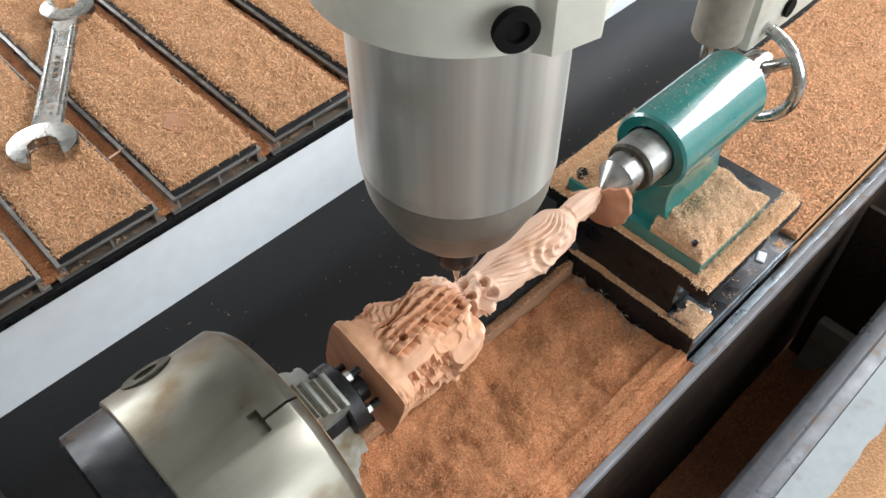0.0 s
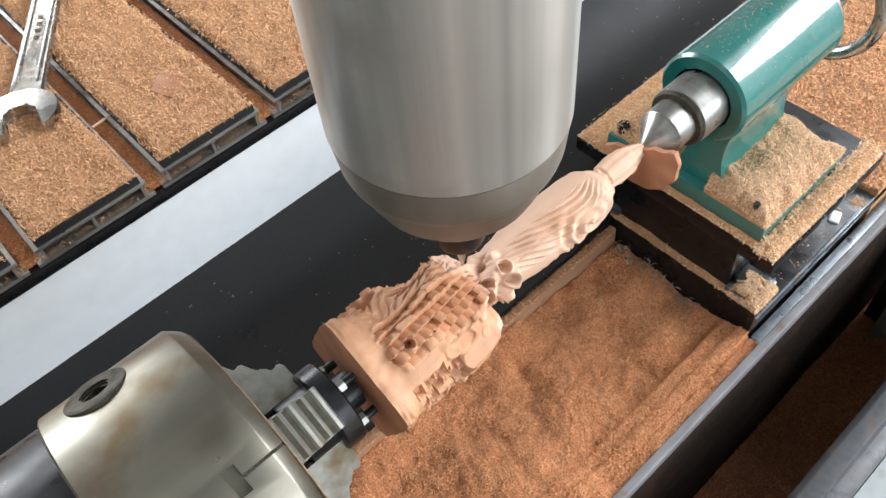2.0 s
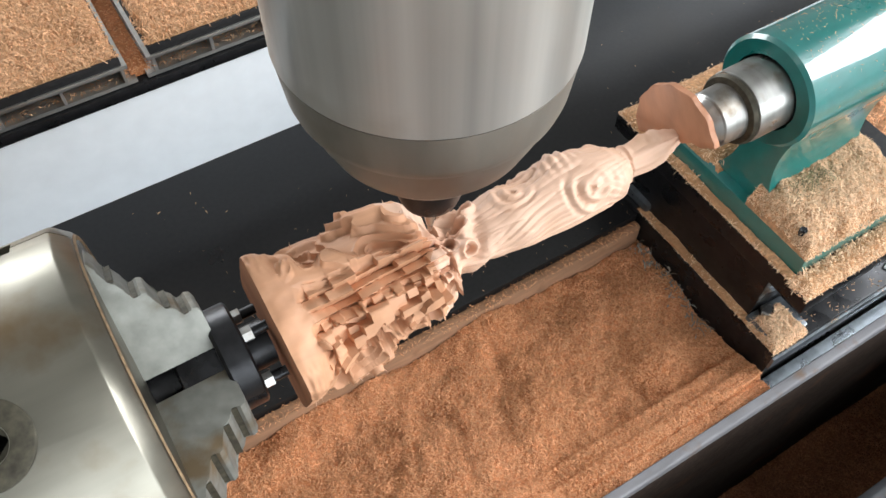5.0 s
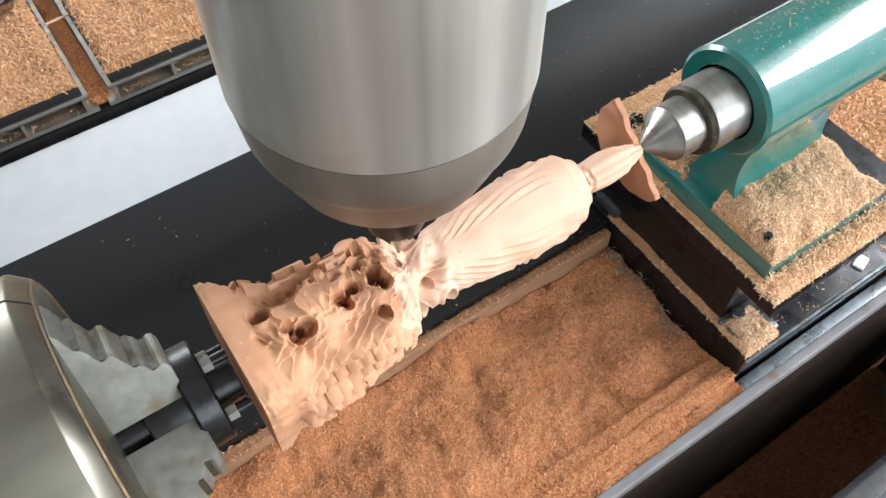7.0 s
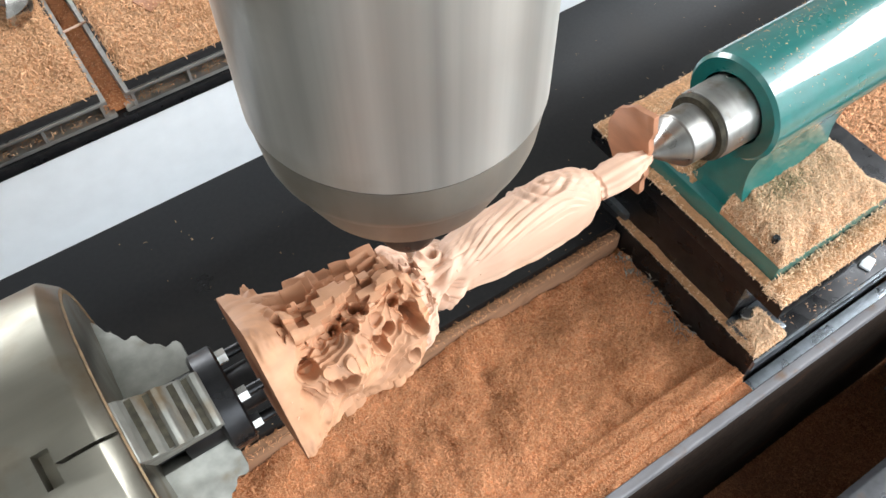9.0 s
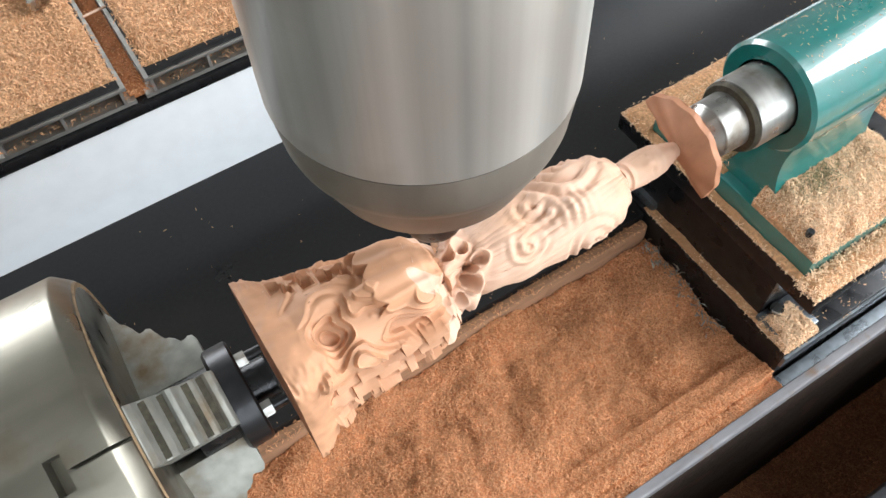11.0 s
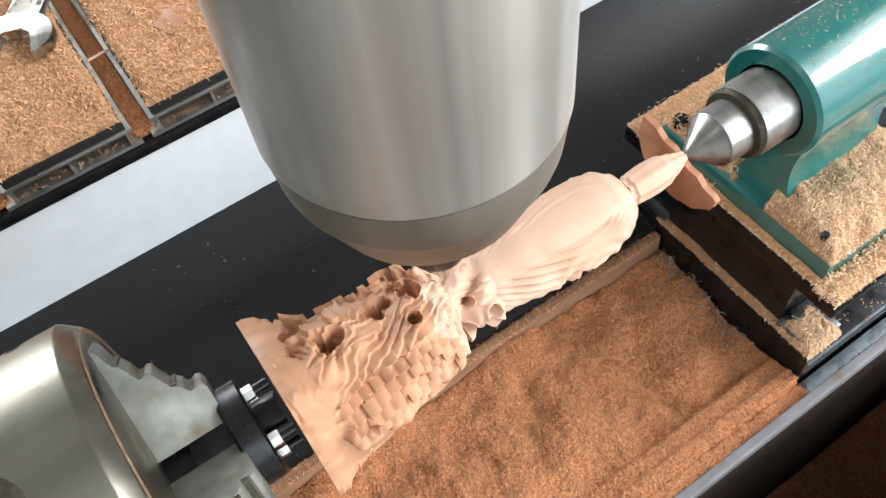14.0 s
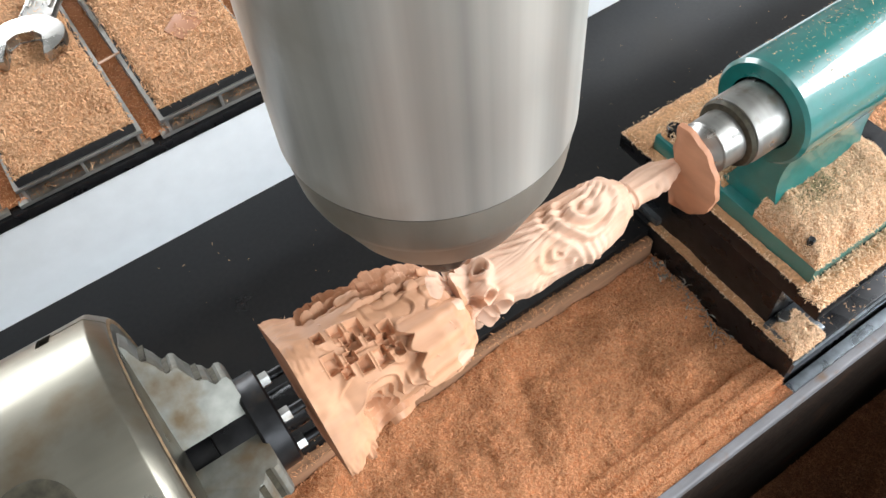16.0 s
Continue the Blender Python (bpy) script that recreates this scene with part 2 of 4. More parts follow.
def carved(bm, cutters):
    """The solid bm with the solids in cutters taken away."""
    def solid(b):
        bmesh.ops.recalc_face_normals(b, faces=b.faces[:])
        me = bpy.data.meshes.new("solid")
        b.to_mesh(me)
        b.free()
        return new("solid", me)
    body = solid(bm)
    tools = [solid(b) for b in cutters]
    for tool in tools:
        mod = body.modifiers.new("cut", "BOOLEAN")
        mod.operation, mod.solver, mod.object = "DIFFERENCE", "EXACT", tool
    bpy.context.view_layer.update()
    me = bpy.data.meshes.new_from_object(body.evaluated_get(bpy.context.evaluated_depsgraph_get()))
    out = bmesh.new()
    out.from_mesh(me)
    for ob in (body, *tools):
        old = ob.data
        bpy.data.objects.remove(ob)
        bpy.data.meshes.remove(old)
    bpy.data.meshes.remove(me)
    return out


def fbm(x, y, scale, octaves=3, seed=0.0):
    return noise.fractal(Vector((x * scale + seed, y * scale - seed, seed * 0.7)), 1.0, 2.0, octaves)


# ---- room ----


def wall(name, axis, lo, hi, span, hole):
    """A wall with one window opening through it; axis is its normal."""
    (a0, a1), (h0, h1, z0, z1) = span, hole
    bm = None
    for p, q, u, v in ((a0, h0, -1.0, 2.4), (h1, a1, -1.0, 2.4), (h0, h1, -1.0, z0), (h0, h1, z1, 2.4)):
        bm = box(p, q, lo, hi, u, v, bm=bm) if axis == "y" else box(lo, hi, p, q, u, v, bm=bm)
    tagged(new(name, finish(bm, name, M_PLASTER)), "pale plastered workshop wall with a wide window opening", "wall", kind="structure")


tagged(new("floor", finish(box(-3, 2.7, -3, 3, -1.1, -1.0), "floor", M_CONCRETE)), "grey stained concrete workshop floor", "floor", kind="structure")
tagged(new("ceiling", finish(box(-3, 2.7, -3, 3, 2.4, 2.5), "ceiling", M_PLASTER)), "pale plastered workshop ceiling", "ceiling", kind="structure")
tagged(new("wall_west", finish(box(-3.15, -3, -3, 3, -1.0, 2.4), "wall_west", M_PLASTER)), "plain pale plastered workshop wall", "wall", kind="structure")
wall("wall_south", "y", -3.15, -3, (-3, 2.7), (-0.7, 2.5, 0.1, 1.8))
wall("wall_north", "y", 3, 3.15, (-3, 2.7), (-1.3, 0.5, 0.2, 1.3))
wall("wall_east", "x", 2.7, 2.85, (-3, 3), (-1.8, 0.1, 1.05, 2.15))

# ---- machine bed ----
DECK = -0.173
TABLE_Y = 0.266
bed = empty("machine_bed", "black machine bed with a sawdust trough and steel edge rail", "machine bed")
part("deck", box(-0.7, 0.9, 0.058, TABLE_Y + 0.02, DECK - 0.02, DECK, 0.001), M_BLACK, bed, "glossy black deck plate")
part("trough_floor", box(-0.7, 0.9, -0.081, 0.058, -0.245, -0.235), M_BLACK, bed)
part("trough_lip", box(-0.7, 0.206, 0.0500, 0.0575, -0.235, DECK - 0.004, 0.0025), M_LIP, bed, "dust-caked wooden lip")
part("edge_rail", prism([(-0.0903, -0.1985), (-0.0903, -0.1895), (-0.0908, -0.1885), (-0.0962, -0.1885), (-0.0972, -0.1895), (-0.0975, -0.1975), (-0.0967, -0.1985)], -0.7, 0.9, "x", 0.0006), M_RAIL, bed, "worn grey steel edge rail")
part("rail_channel", box(-0.7, 0.9, -0.0901, -0.0805, -0.235, -0.2005, 0.0006), M_GREYPLATE, bed, "dark steel channel along the rail")
# skirt coloured black for the shade seen just below the rail
part("side_skirt", box(-0.7, 0.9, -0.0964, -0.0905, -0.62, -0.1987), M_SHADEBLACK, bed, "matt black side skirt, black for the shade below the rail")
frame_leg = finish(box(-0.04, 0.04, -0.04, 0.04, -1.0, -0.35, 0.003), "leg", M_CREAM)
for px in (-0.6, 0.8):
    for py in (-0.045, 0.2, 0.9):
        share("leg", frame_leg, bed, pose(px, py, 0))
part("cross_frame", box(-0.66, 0.86, -0.085, 0.96, -0.36, -0.246, 0.003), M_CREAM, bed)

# slotted table
table = empty("slotted_table", "slotted aluminium work table with black pads and white side", "work table")
part("side_beam", box(-0.7, 0.9, TABLE_Y, 0.95, DECK, -0.0890, 0.0008), M_WHITE, table, "white enamelled side beam")
part("edge_strip", box(-0.7, 0.9, TABLE_Y - 0.0015, 0.95, -0.0885, -0.0800, 0.0008), M_BLACKSTEEL, table, "thin black edge strip")

# ---- slotted table: aluminium extrusions with black pads under sawdust ----
PITCH, SLAT0, DROP = 0.1, -0.0515, -0.0140


def shreds(name, n, spot, size, mat, label, category, seed, lie=0.5):
    """Many thin curled shavings in one mesh; spot(rng) gives a place and how high it may stand."""
    rng = np.random.default_rng(seed)
    xyz = spot(rng, n)
    n = len(xyz)
    a = rng.uniform(0, 2 * np.pi, n)
    tip = rng.normal(0, lie, n)
    ln = size * rng.lognormal(0, 0.45, n)
    wd = size * 0.26 * rng.uniform(0.6, 1.5, n)
    d = np.stack([np.cos(a) * np.cos(tip), np.sin(a) * np.cos(tip), np.sin(tip)], 1)
    s = np.stack([-np.sin(a), np.cos(a), rng.normal(0, 0.5, n)], 1)
    s /= np.linalg.norm(s, axis=1)[:, None]
    bow = np.array([0, 0, 1]) * (ln * rng.uniform(0.05, 0.35, n))[:, None]
    p0, p1, p2 = xyz - d * ln[:, None] / 2, xyz + bow, xyz + d * ln[:, None] / 2
    w = s * wd[:, None] / 2
    v = np.stack([p0 - w * 0.6, p0 + w * 0.6, p1 + w, p1 - w, p2 + w * 0.5, p2 - w * 0.5], 1).reshape(-1, 3)
    k = np.arange(n)[:, None] * 6
    faces = np.concatenate([k + np.array([[0, 1, 2, 3]]), k + np.array([[3, 2, 4, 5]])])
    me = bpy.data.meshes.new(name)
    me.from_pydata(v.tolist(), [], faces.tolist())
    me.materials.append(mat)
    return tagged(new(name, me), label, category, kind="stuff")


def heap(name, x0, x1, y0, y1, height, step, mats, label, floor_z, thick_edge=True):
    """A sheet of sawdust with its own uneven top, closed down to floor_z."""
    nx, ny = max(2, int((x1 - x0) / step)), max(2, int((y1 - y0) / step))
    bm = bmesh.new()
    g = [[bm.verts.new((x0 + (x1 - x0) * i / nx, y0 + (y1 - y0) * j / ny, height(x0 + (x1 - x0) * i / nx, y0 + (y1 - y0) * j / ny))) for j in range(ny + 1)] for i in range(nx + 1)]
    for i in range(nx):
        for j in range(ny):
            bm.faces.new((g[i][j], g[i + 1][j], g[i + 1][j + 1], g[i][j + 1]))
    rim = [g[i][0] for i in range(nx + 1)] + [g[nx][j] for j in range(1, ny + 1)] + [g[i][ny] for i in range(nx - 1, -1, -1)] + [g[0][j] for j in range(ny - 1, 0, -1)]
    low = [bm.verts.new((v.co.x, v.co.y, floor_z)) for v in rim]
    for k in range(len(rim)):
        bm.faces.new((rim[k], low[k], low[(k + 1) % len(rim)], rim[(k + 1) % len(rim)]))
    return tagged(new(name, finish(bm, name, mats, 80)), label, "sawdust", kind="stuff")


def pad_height(seed):
    def h(x, y):
        e = min(x - 0.001, 0.080 - x, (y - TABLE_Y) * 1.0)
        return -0.0425 + 0.0035 * min(1, max(0, e / 0.005)) ** 0.6 + 0.0018 * fbm(x, y, 80, 3, seed) + 0.0016 * fbm(x, y, 22, 2, seed + 3)
    return h


W = 0.081
slat_me = None
for k in range(-4, 5):
    sx = SLAT0 + k * PITCH
    if slat_me is None:
        bm = box(-0.006, W + 0.006, TABLE_Y + 0.001, 0.95, -0.0653, -0.0625)
        bm = box(-0.003, W + 0.003, TABLE_Y + 0.001, 0.95, -0.0525, -0.0495, 0.0004, bm=bm)
        for cx in (0.0, W / 2 - 0.001, W - 0.002):
            bm = box(cx, cx + 0.002, TABLE_Y + 0.001, 0.95, -0.0627, -0.0520, bm=bm)
        bm = box(0, W, TABLE_Y + 0.035, 0.95, -0.0627, -0.0520, bm=bm)
        slat_me = finish(bm, "extrusion", M_ALU)
        pad_me = finish(box(0.0, W, TABLE_Y + 0.002, 0.95, -0.0495, -0.0425, 0.0008), "pad", M_PAD)
    slat = share("slat", slat_me, table, pose(sx, 0, DROP))
    share("pad", pad_me, slat, Matrix())
    layer = heap("sawdust_layer", 0.001, W - 0.001, TABLE_Y + 0.003, TABLE_Y + 0.42, pad_height(k * 7.3), 0.0035, M_DUST, "matted orange sawdust lying on a table pad", -0.0427)
    layer.matrix_basis = pose(sx, 0, DROP)
    h = pad_height(k * 7.3)

    def on_pad(rng, n, h=h):
        x, y = rng.uniform(-0.0005, W + 0.0005, n), TABLE_Y + 0.002 + 0.40 * rng.random(n) ** 1.3
        return np.array([(a, b, h(a, b) + 0.0003) for a, b in zip(x, y)])

    if -2 <= k <= 3:
        cl = shreds("sawdust_shreds", 12000, on_pad, 0.0029, M_CHIP, "curled orange wood shreds on a table pad", "sawdust", 50 + k, 0.65)
        cl.matrix_basis = pose(sx, 0, DROP)
    sd = heap("slot_sawdust", W + 0.0034, PITCH - 0.0034, TABLE_Y + 0.006, TABLE_Y + 0.42, lambda x, y, k=k: -0.0578 + 0.0022 * fbm(x, y, 50, 3, k) - 0.004 * ease(TABLE_Y + 0.02, TABLE_Y + 0.006, y), 0.003, M_DUSTDEEP, "sawdust filling a table slot", -0.0652)
    sd.matrix_basis = pose(sx, 0, DROP)


def slot_spot(rng, n):
    k = rng.integers(-3, 4, n)
    x = SLAT0 + k * PITCH + rng.uniform(W - 0.001, PITCH + 0.001, n)
    return np.stack([x, TABLE_Y - 0.001 + 0.35 * rng.random(n) ** 1.3, -0.0578 + DROP + 0.0015 * rng.random(n)], 1)


shreds("slot_shreds", 11000, slot_spot, 0.0019, M_CHIPDEEP, "darker sawdust in the table slots", "sawdust", 9, 0.3)


def cell_spot(rng, n):
    k = rng.integers(-3, 4, n)
    x = SLAT0 + k * PITCH + rng.uniform(0.003, W - 0.003, n)
    return np.stack([x, TABLE_Y + 0.003 + rng.random(n) ** 2 * 0.02, -0.0620 + DROP + rng.random(n) ** 2 * 0.004], 1)


shreds("cell_shreds", 2500, cell_spot, 0.0016, M_CHIP, "sawdust caught in the hollow table extrusions", "sawdust", 19, 0.4)

# ---- sawdust trough ----


def trough_height(x, y):
    z = -0.1985 + 0.0078 * fbm(x, y, 13, 2, 1.5) + 0.0064 * fbm(x, y, 30, 3, 4.0) + 0.0012 * fbm(x, y, 120, 2, 2.0)
    z += 0.011 * math.exp(-((x + 0.02) / 0.06) ** 2 - ((y + 0.038) / 0.03) ** 2)
    z -= 0.008 * math.exp(-((x - 0.105) / 0.014) ** 2 - ((y + 0.048) / 0.012) ** 2)
    z -= 0.003 * min(1, max(0, (x - 0.17) / 0.03))
    z += 0.0080 * ease(0.016, 0.049, y)
    if y < -0.058:
        z = max(z, -0.1985 + 0.0015 * fbm(x, y, 40, 2, 8)) + 0.0035 * min(1, (-0.058 - y) / 0.002)
    if y < -0.0695:
        z += 0.003 * min(1, (-0.0695 - y) / 0.0015)
    if y < -0.0795:
        z += 0.0016 * fbm(x, y, 60, 2, 21) - 0.0045 * max(0, 1 - abs(y + 0.0812 + 0.0006 * fbm(x, y, 50, 2, 3)) / 0.0011) * min(1, max(0, (x + 0.02) / 0.05))
        z -= 0.006 * ease(0.165, 0.200, x)
    return z


heap("trough_sawdust", -0.32, 0.206, -0.0901, 0.0493, trough_height, 0.0024, M_DUSTDEEP, "deep heap of orange sawdust filling the trough", -0.2345)


def trough_spot(rng, n):
    x, y = rng.uniform(-0.25, 0.206, n), rng.uniform(-0.0903, 0.0495, n)
    return np.array([(a, b, trough_height(a, b) + 0.0004) for a, b in zip(x, y)])


shreds("trough_shreds", 125000, trough_spot, 0.0016, M_CHIPDEEP, "loose curled wood shreds over the trough", "sawdust", 3, 0.24)


def behind_height(x, y):
    return -0.168 + 0.012 * min(1, max(0, (x - 0.38) / 0.1)) * (0.5 - y * 2) + 0.002 * fbm(x, y, 20, 3, 2.2)


heap("bed_sawdust", 0.372, 0.9, -0.0803, 0.10, behind_height, 0.005, M_DUST, "reddish sawdust heaped on the bed behind the tailstock", -0.2345)


def behind_spot(rng, n):
    x, y = 0.372 + 0.5 * rng.random(n) ** 1.5, rng.uniform(-0.080, 0.10, n)
    return np.array([(a, b, behind_height(a, b) + 0.0004) for a, b in zip(x, y)])


shreds("bed_shreds", 30000, behind_spot, 0.0034, M_CHIPBED, "reddish wood shreds behind the tailstock", "sawdust", 5, 0.4)

# lower tray between the bed and the outer rail


def tray_height(x, y):
    return -0.47 + 0.05 * ease(-0.118, -0.175, y + 0.012 * fbm(x, y, 8, 2, 3.0)) + 0.012 * fbm(x, y, 9, 3, 6.0) + 0.003 * fbm(x, y, 50, 2, 3.0)


tray = empty("chip_tray", "dark chip tray below the machine edge", "tray")
part("tray_floor", box(-0.7, 0.9, -0.26, -0.1005, -0.63, -0.62), M_SHADEBLACK, tray)
part("outer_rail", prism([(-0.170, -0.206), (-0.174, -0.201), (-0.186, -0.199), (-0.188, -0.205), (-0.2, -0.206), (-0.2, -0.62), (-0.170, -0.62)], -0.7, 0.9, "x", 0.001), M_GUN, tray, "worn grey steel outer rail")
part("outer_ledge", box(-0.7, 0.9, -0.6, -0.2005, -0.24, -0.208), M_LEDGE, tray)
# added panel, keeps the east light from running along the tray
part("tray_shade_panel", box(0.50, 0.506, -0.1695, -0.1005, -0.62, -0.207, 0.001), M_SHADEBLACK, tray, "black panel added to shade the tray")
part("end_panel", box(0.480, 0.495, -0.1695, -0.118, -0.52, -0.375, 0.003), M_BEIGE, tray, "dusty grey end panel")
heap("tray_sawdust", -0.3, 0.9, -0.1697, -0.0970, tray_height, 0.006, M_DUSTSHADED, "fine red sawdust lying deep in the tray, coloured darker for shade", -0.619)


def tray_spot(rng, n):
    x, y = rng.uniform(-0.1, 0.6, n), rng.uniform(-0.1695, -0.0975, n)
    return np.array([(a, b, tray_height(a, b) + 0.0005) for a, b in zip(x, y)])


shreds("tray_shreds", 30000, tray_spot, 0.003, M_CHIPSHADED, "red wood shreds in the tray, coloured darker for shade", "sawdust", 6, 0.4)


def ledge_height(x, y):
    return -0.2095 + 0.007 * min(1, max(0, (-0.226 - y) / 0.02)) + 0.001 * fbm(x, y, 40, 3, 5.0)


heap("ledge_sawdust", -0.3, 0.7, -0.36, -0.222, ledge_height, 0.006, M_DUST, "orange sawdust lying on the outer ledge", -0.2085)



def deck_spot(rng, n):
    x, y = rng.uniform(-0.2, 0.5, n), 0.06 + 0.19 * rng.random(n) ** 2
    return np.stack([x, y, np.full(n, DECK + 0.0004)], 1)


def lip_spot(rng, n):
    return np.stack([rng.uniform(-0.15, 0.205, n), rng.uniform(0.0485, 0.0575, n), np.full(n, DECK - 0.0036)], 1)


shreds("lip_flecks", 900, lip_spot, 0.0017, M_CHIPDEEP, "sawdust clinging to the trough lip", "sawdust", 35, 0.3)
shreds("deck_flecks", 320, deck_spot, 0.0012, M_CHIP, "scattered wood flecks on the black deck", "sawdust", 33, 0.1)

# ---- tailstock ----
tail = empty("tailstock", "green enamelled tailstock dusted with sawdust", "tailstock")
BX0, BX1, BR = 0.1995, 0.307, 0.0308
bm = lathe([(BX0, 0.021), (BX0, BR - 0.002), (BX0 + 0.002, BR), (BX1 - 0.002, BR), (BX1, BR - 0.002), (BX1, 0.012), (BX0 + 0.02, 0.012), (BX0 + 0.02, 0.021)], 72, "x", close=False)
part("barrel", bm, M_GREEN, tail, "green enamelled barrel")
web = []
for k in range(13):
    u = k / 12
    web.append((0.011 + 0.012 * (1 - u) ** 3 + 0.014 * u ** 4, -0.020 - 0.072 * u))
outline = [(p[0], p[1]) for p in web] + [(-p[0], p[1]) for p in reversed(web)]
part("pedestal", prism(outline, 0.222, 0.296, "x", 0.0012), M_GREEN, tail)
part("base", box(0.2145, 0.312, -0.0600, 0.0765, -0.107, -0.0915, 0.0018), M_GREEN, tail)
part("bolt", lathe([(-0.0920, 0.0050), (-0.0838, 0.0050), (-0.0830, 0.0042)], 6, "z", m=pose(0.223, 0.069, 0)), M_BLACKSTEEL, tail, "black holding bolt")
part("bolt", lathe([(-0.0920, 0.0024), (-0.0790, 0.0024), (-0.0786, 0.0020)], 6, "z", m=pose(0.2205, -0.047, 0)), M_BLACKSTEEL, tail, "black holding bolt")
part("quill", lathe([(0.1765, 0.0165), (0.1780, 0.0190), (0.1800, 0.0196), (0.2180, 0.0196)], 56, "x"), M_CENTRE, tail, "dull steel quill")
part("spindle_rod", lathe([(BX1 - 0.004, 0.010), (0.352, 0.010)], 32, "x"), M_CHROME, tail)
part("end_cap", lathe([(BX1 - 0.0005, 0.0275), (BX1 + 0.004, 0.0275), (BX1 + 0.006, 0.0255), (BX1 + 0.006, 0.01)], 56, "x"), M_CHROME, tail)
ry = pose(0, 0, 0, 0, 90, 0)
wheel_m = Matrix.Translation((0.334, 0, 0)) @ ry
wheel = part("handwheel", torus(0.041, 0.0050, wheel_m), M_CHROME, tail, "bright chromed handwheel")
bm = lathe([(0.322, 0.015), (0.346, 0.013)], 32, "x")
part("hub", bm, M_CHROME, wheel)
for a in (20, 140, 260):
    c, s = math.cos(radians(a)), math.sin(radians(a))
    part("spoke", lathe([(0.012, 0.0055), (0.041, 0.0042)], 16, "z", m=Matrix.Translation((0.334, 0, 0)) @ pose(0, 0, 0, a - 90, 0, 0)), M_CHROME, wheel)

riser = empty("tailstock_riser", "black steel riser block under the tailstock", "riser block")
part("top_plate", box(0.2085, 0.35, -0.0765, 0.101, -0.1215, -0.1073, 0.001), M_BLACKSTEEL, riser)
part("neck", box(0.2140, 0.34, -0.048, 0.085, -0.1695, -0.1213, 0.001), M_BLACKSTEEL, riser)
part("foot_plate", box(0.207, 0.35, -0.0785, 0.085, -0.235, -0.1695, 0.001), M_BLACKSTEEL, riser)
part("clamp_block", box(0.210, 0.240, -0.074, -0.0482, -0.1694, -0.1645, 0.0012), M_GREYPLATE, riser, "grey clamp block")
part("bolt", lathe([(-0.1631, 0.0052), (-0.1585, 0.0052), (-0.1578, 0.0046)], 6, "z", m=pose(0.222, -0.0535, -0.0015)), M_CHROME, riser)
part("clamp_block", box(0.2095, 0.234, 0.0535, 0.080, -0.1694, -0.1610, 0.0035), M_GREYPLATE, riser, "grey clamp block")
part("side_plate", box(0.2075, 0.60, -0.0803, -0.060, -0.186, -0.1697 - 0.004, 0.001), M_GREYPLATE, riser, "grey steel side plate")


def mound(x, y, x0, x1, y0, y1, soft, seed):
    """0 at the edges of a patch, 1 inside, with an uneven rounded flank."""
    e = min(x - x0, x1 - x, y - y0, y1 - y) + soft * 0.35 * fbm(x, y, 60, 3, seed)
    e = max(0.0, min(1.0, e / soft))
    return (1 - (1 - e) ** 2)


def tail_dust_height(x, y):
    up = mound(x, y, 0.2147, 0.3125, -0.0602, 0.02, 0.016, 2)
    return -0.0917 + up * (0.0125 + 0.0045 * ease(-0.055, -0.022, y) + 0.0026 * fbm(x, y, 38, 3, 12)) + 0.0008 * fbm(x, y, 160, 2, 5)


heap("tailstock_sawdust", 0.2150, 0.3115, -0.0596, -0.010, tail_dust_height, 0.0020, M_DUST, "sawdust heaped on the tailstock base", -0.0925)


def tail_spot(rng, n):
    x, y = rng.uniform(0.2145, 0.3125, n), rng.uniform(-0.0605, -0.010, n)
    return np.array([(a, b, tail_dust_height(a, b) + 0.0004) for a, b in zip(x, y)])


shreds("tailstock_shreds", 17000, tail_spot, 0.0017, M_CHIPPALE, "pale wood shreds on the tailstock base", "sawdust", 8, 0.45)


def thin_spot(rng, n):
    x, y = 0.250 + rng.normal(0, 0.011, n), np.clip(-0.025 + rng.normal(0, 0.0045, n), -0.05, -0.012)
    return np.array([(a, b, tail_dust_height(a, b) + 0.0008) for a, b in zip(x, y)])


# olive shreds stand in for green paint showing through thin sawdust
shreds("thin_dust_shreds", 420, thin_spot, 0.0018, M_OLIVE, "olive shreds standing for green base paint under thin sawdust", "sawdust", 71, 0.4)


def strip_spots(rng, n):
    q = n // 6
    a = np.stack([rng.uniform(0.2088, 0.2142, q), rng.uniform(-0.076, 0.10, q), np.full(q, -0.1070)], 1)
    b = np.stack([rng.uniform(0.2075, 0.222, q), rng.uniform(-0.078, 0.06, q), np.full(q, -0.1692)], 1)
    c = np.stack([rng.uniform(0.2055, 0.345, 2 * q), rng.uniform(-0.0765, -0.0605, 2 * q), -0.1070 + rng.random(2 * q) ** 2 * 0.009], 1)
    d = np.stack([rng.uniform(0.207, 0.345, 2 * q), rng.uniform(0.018, 0.10, 2 * q), -0.1070 + rng.random(2 * q) ** 2 * 0.006], 1)
    d[(d[:, 1] < 0.0765) & (d[:, 0] > 0.2145) & (d[:, 0] < 0.312), 2] += 0.020
    return np.concatenate([a, b, c, d])


def strip_height(x, y):
    return -0.1685 + 0.003 * max(0, fbm(x, y, 40, 3, 7)) + 0.002 * min(1, max(0, (x - 0.212) / 0.02))


heap("ledge_strip_sawdust", 0.2078, 0.2138, -0.078, 0.06, strip_height, 0.003, M_DUST, "sawdust strip on the black riser ledge", -0.1692)


def plate_height(x, y):
    e = min(1, max(0, (x - 0.2086) / 0.003)) * min(1, max(0, (y + 0.0763) / 0.004))
    return -0.1071 + e * (0.0022 + 0.004 * ease(-0.060, -0.068, y) + 0.002 * fbm(x, y, 45, 3, 9))


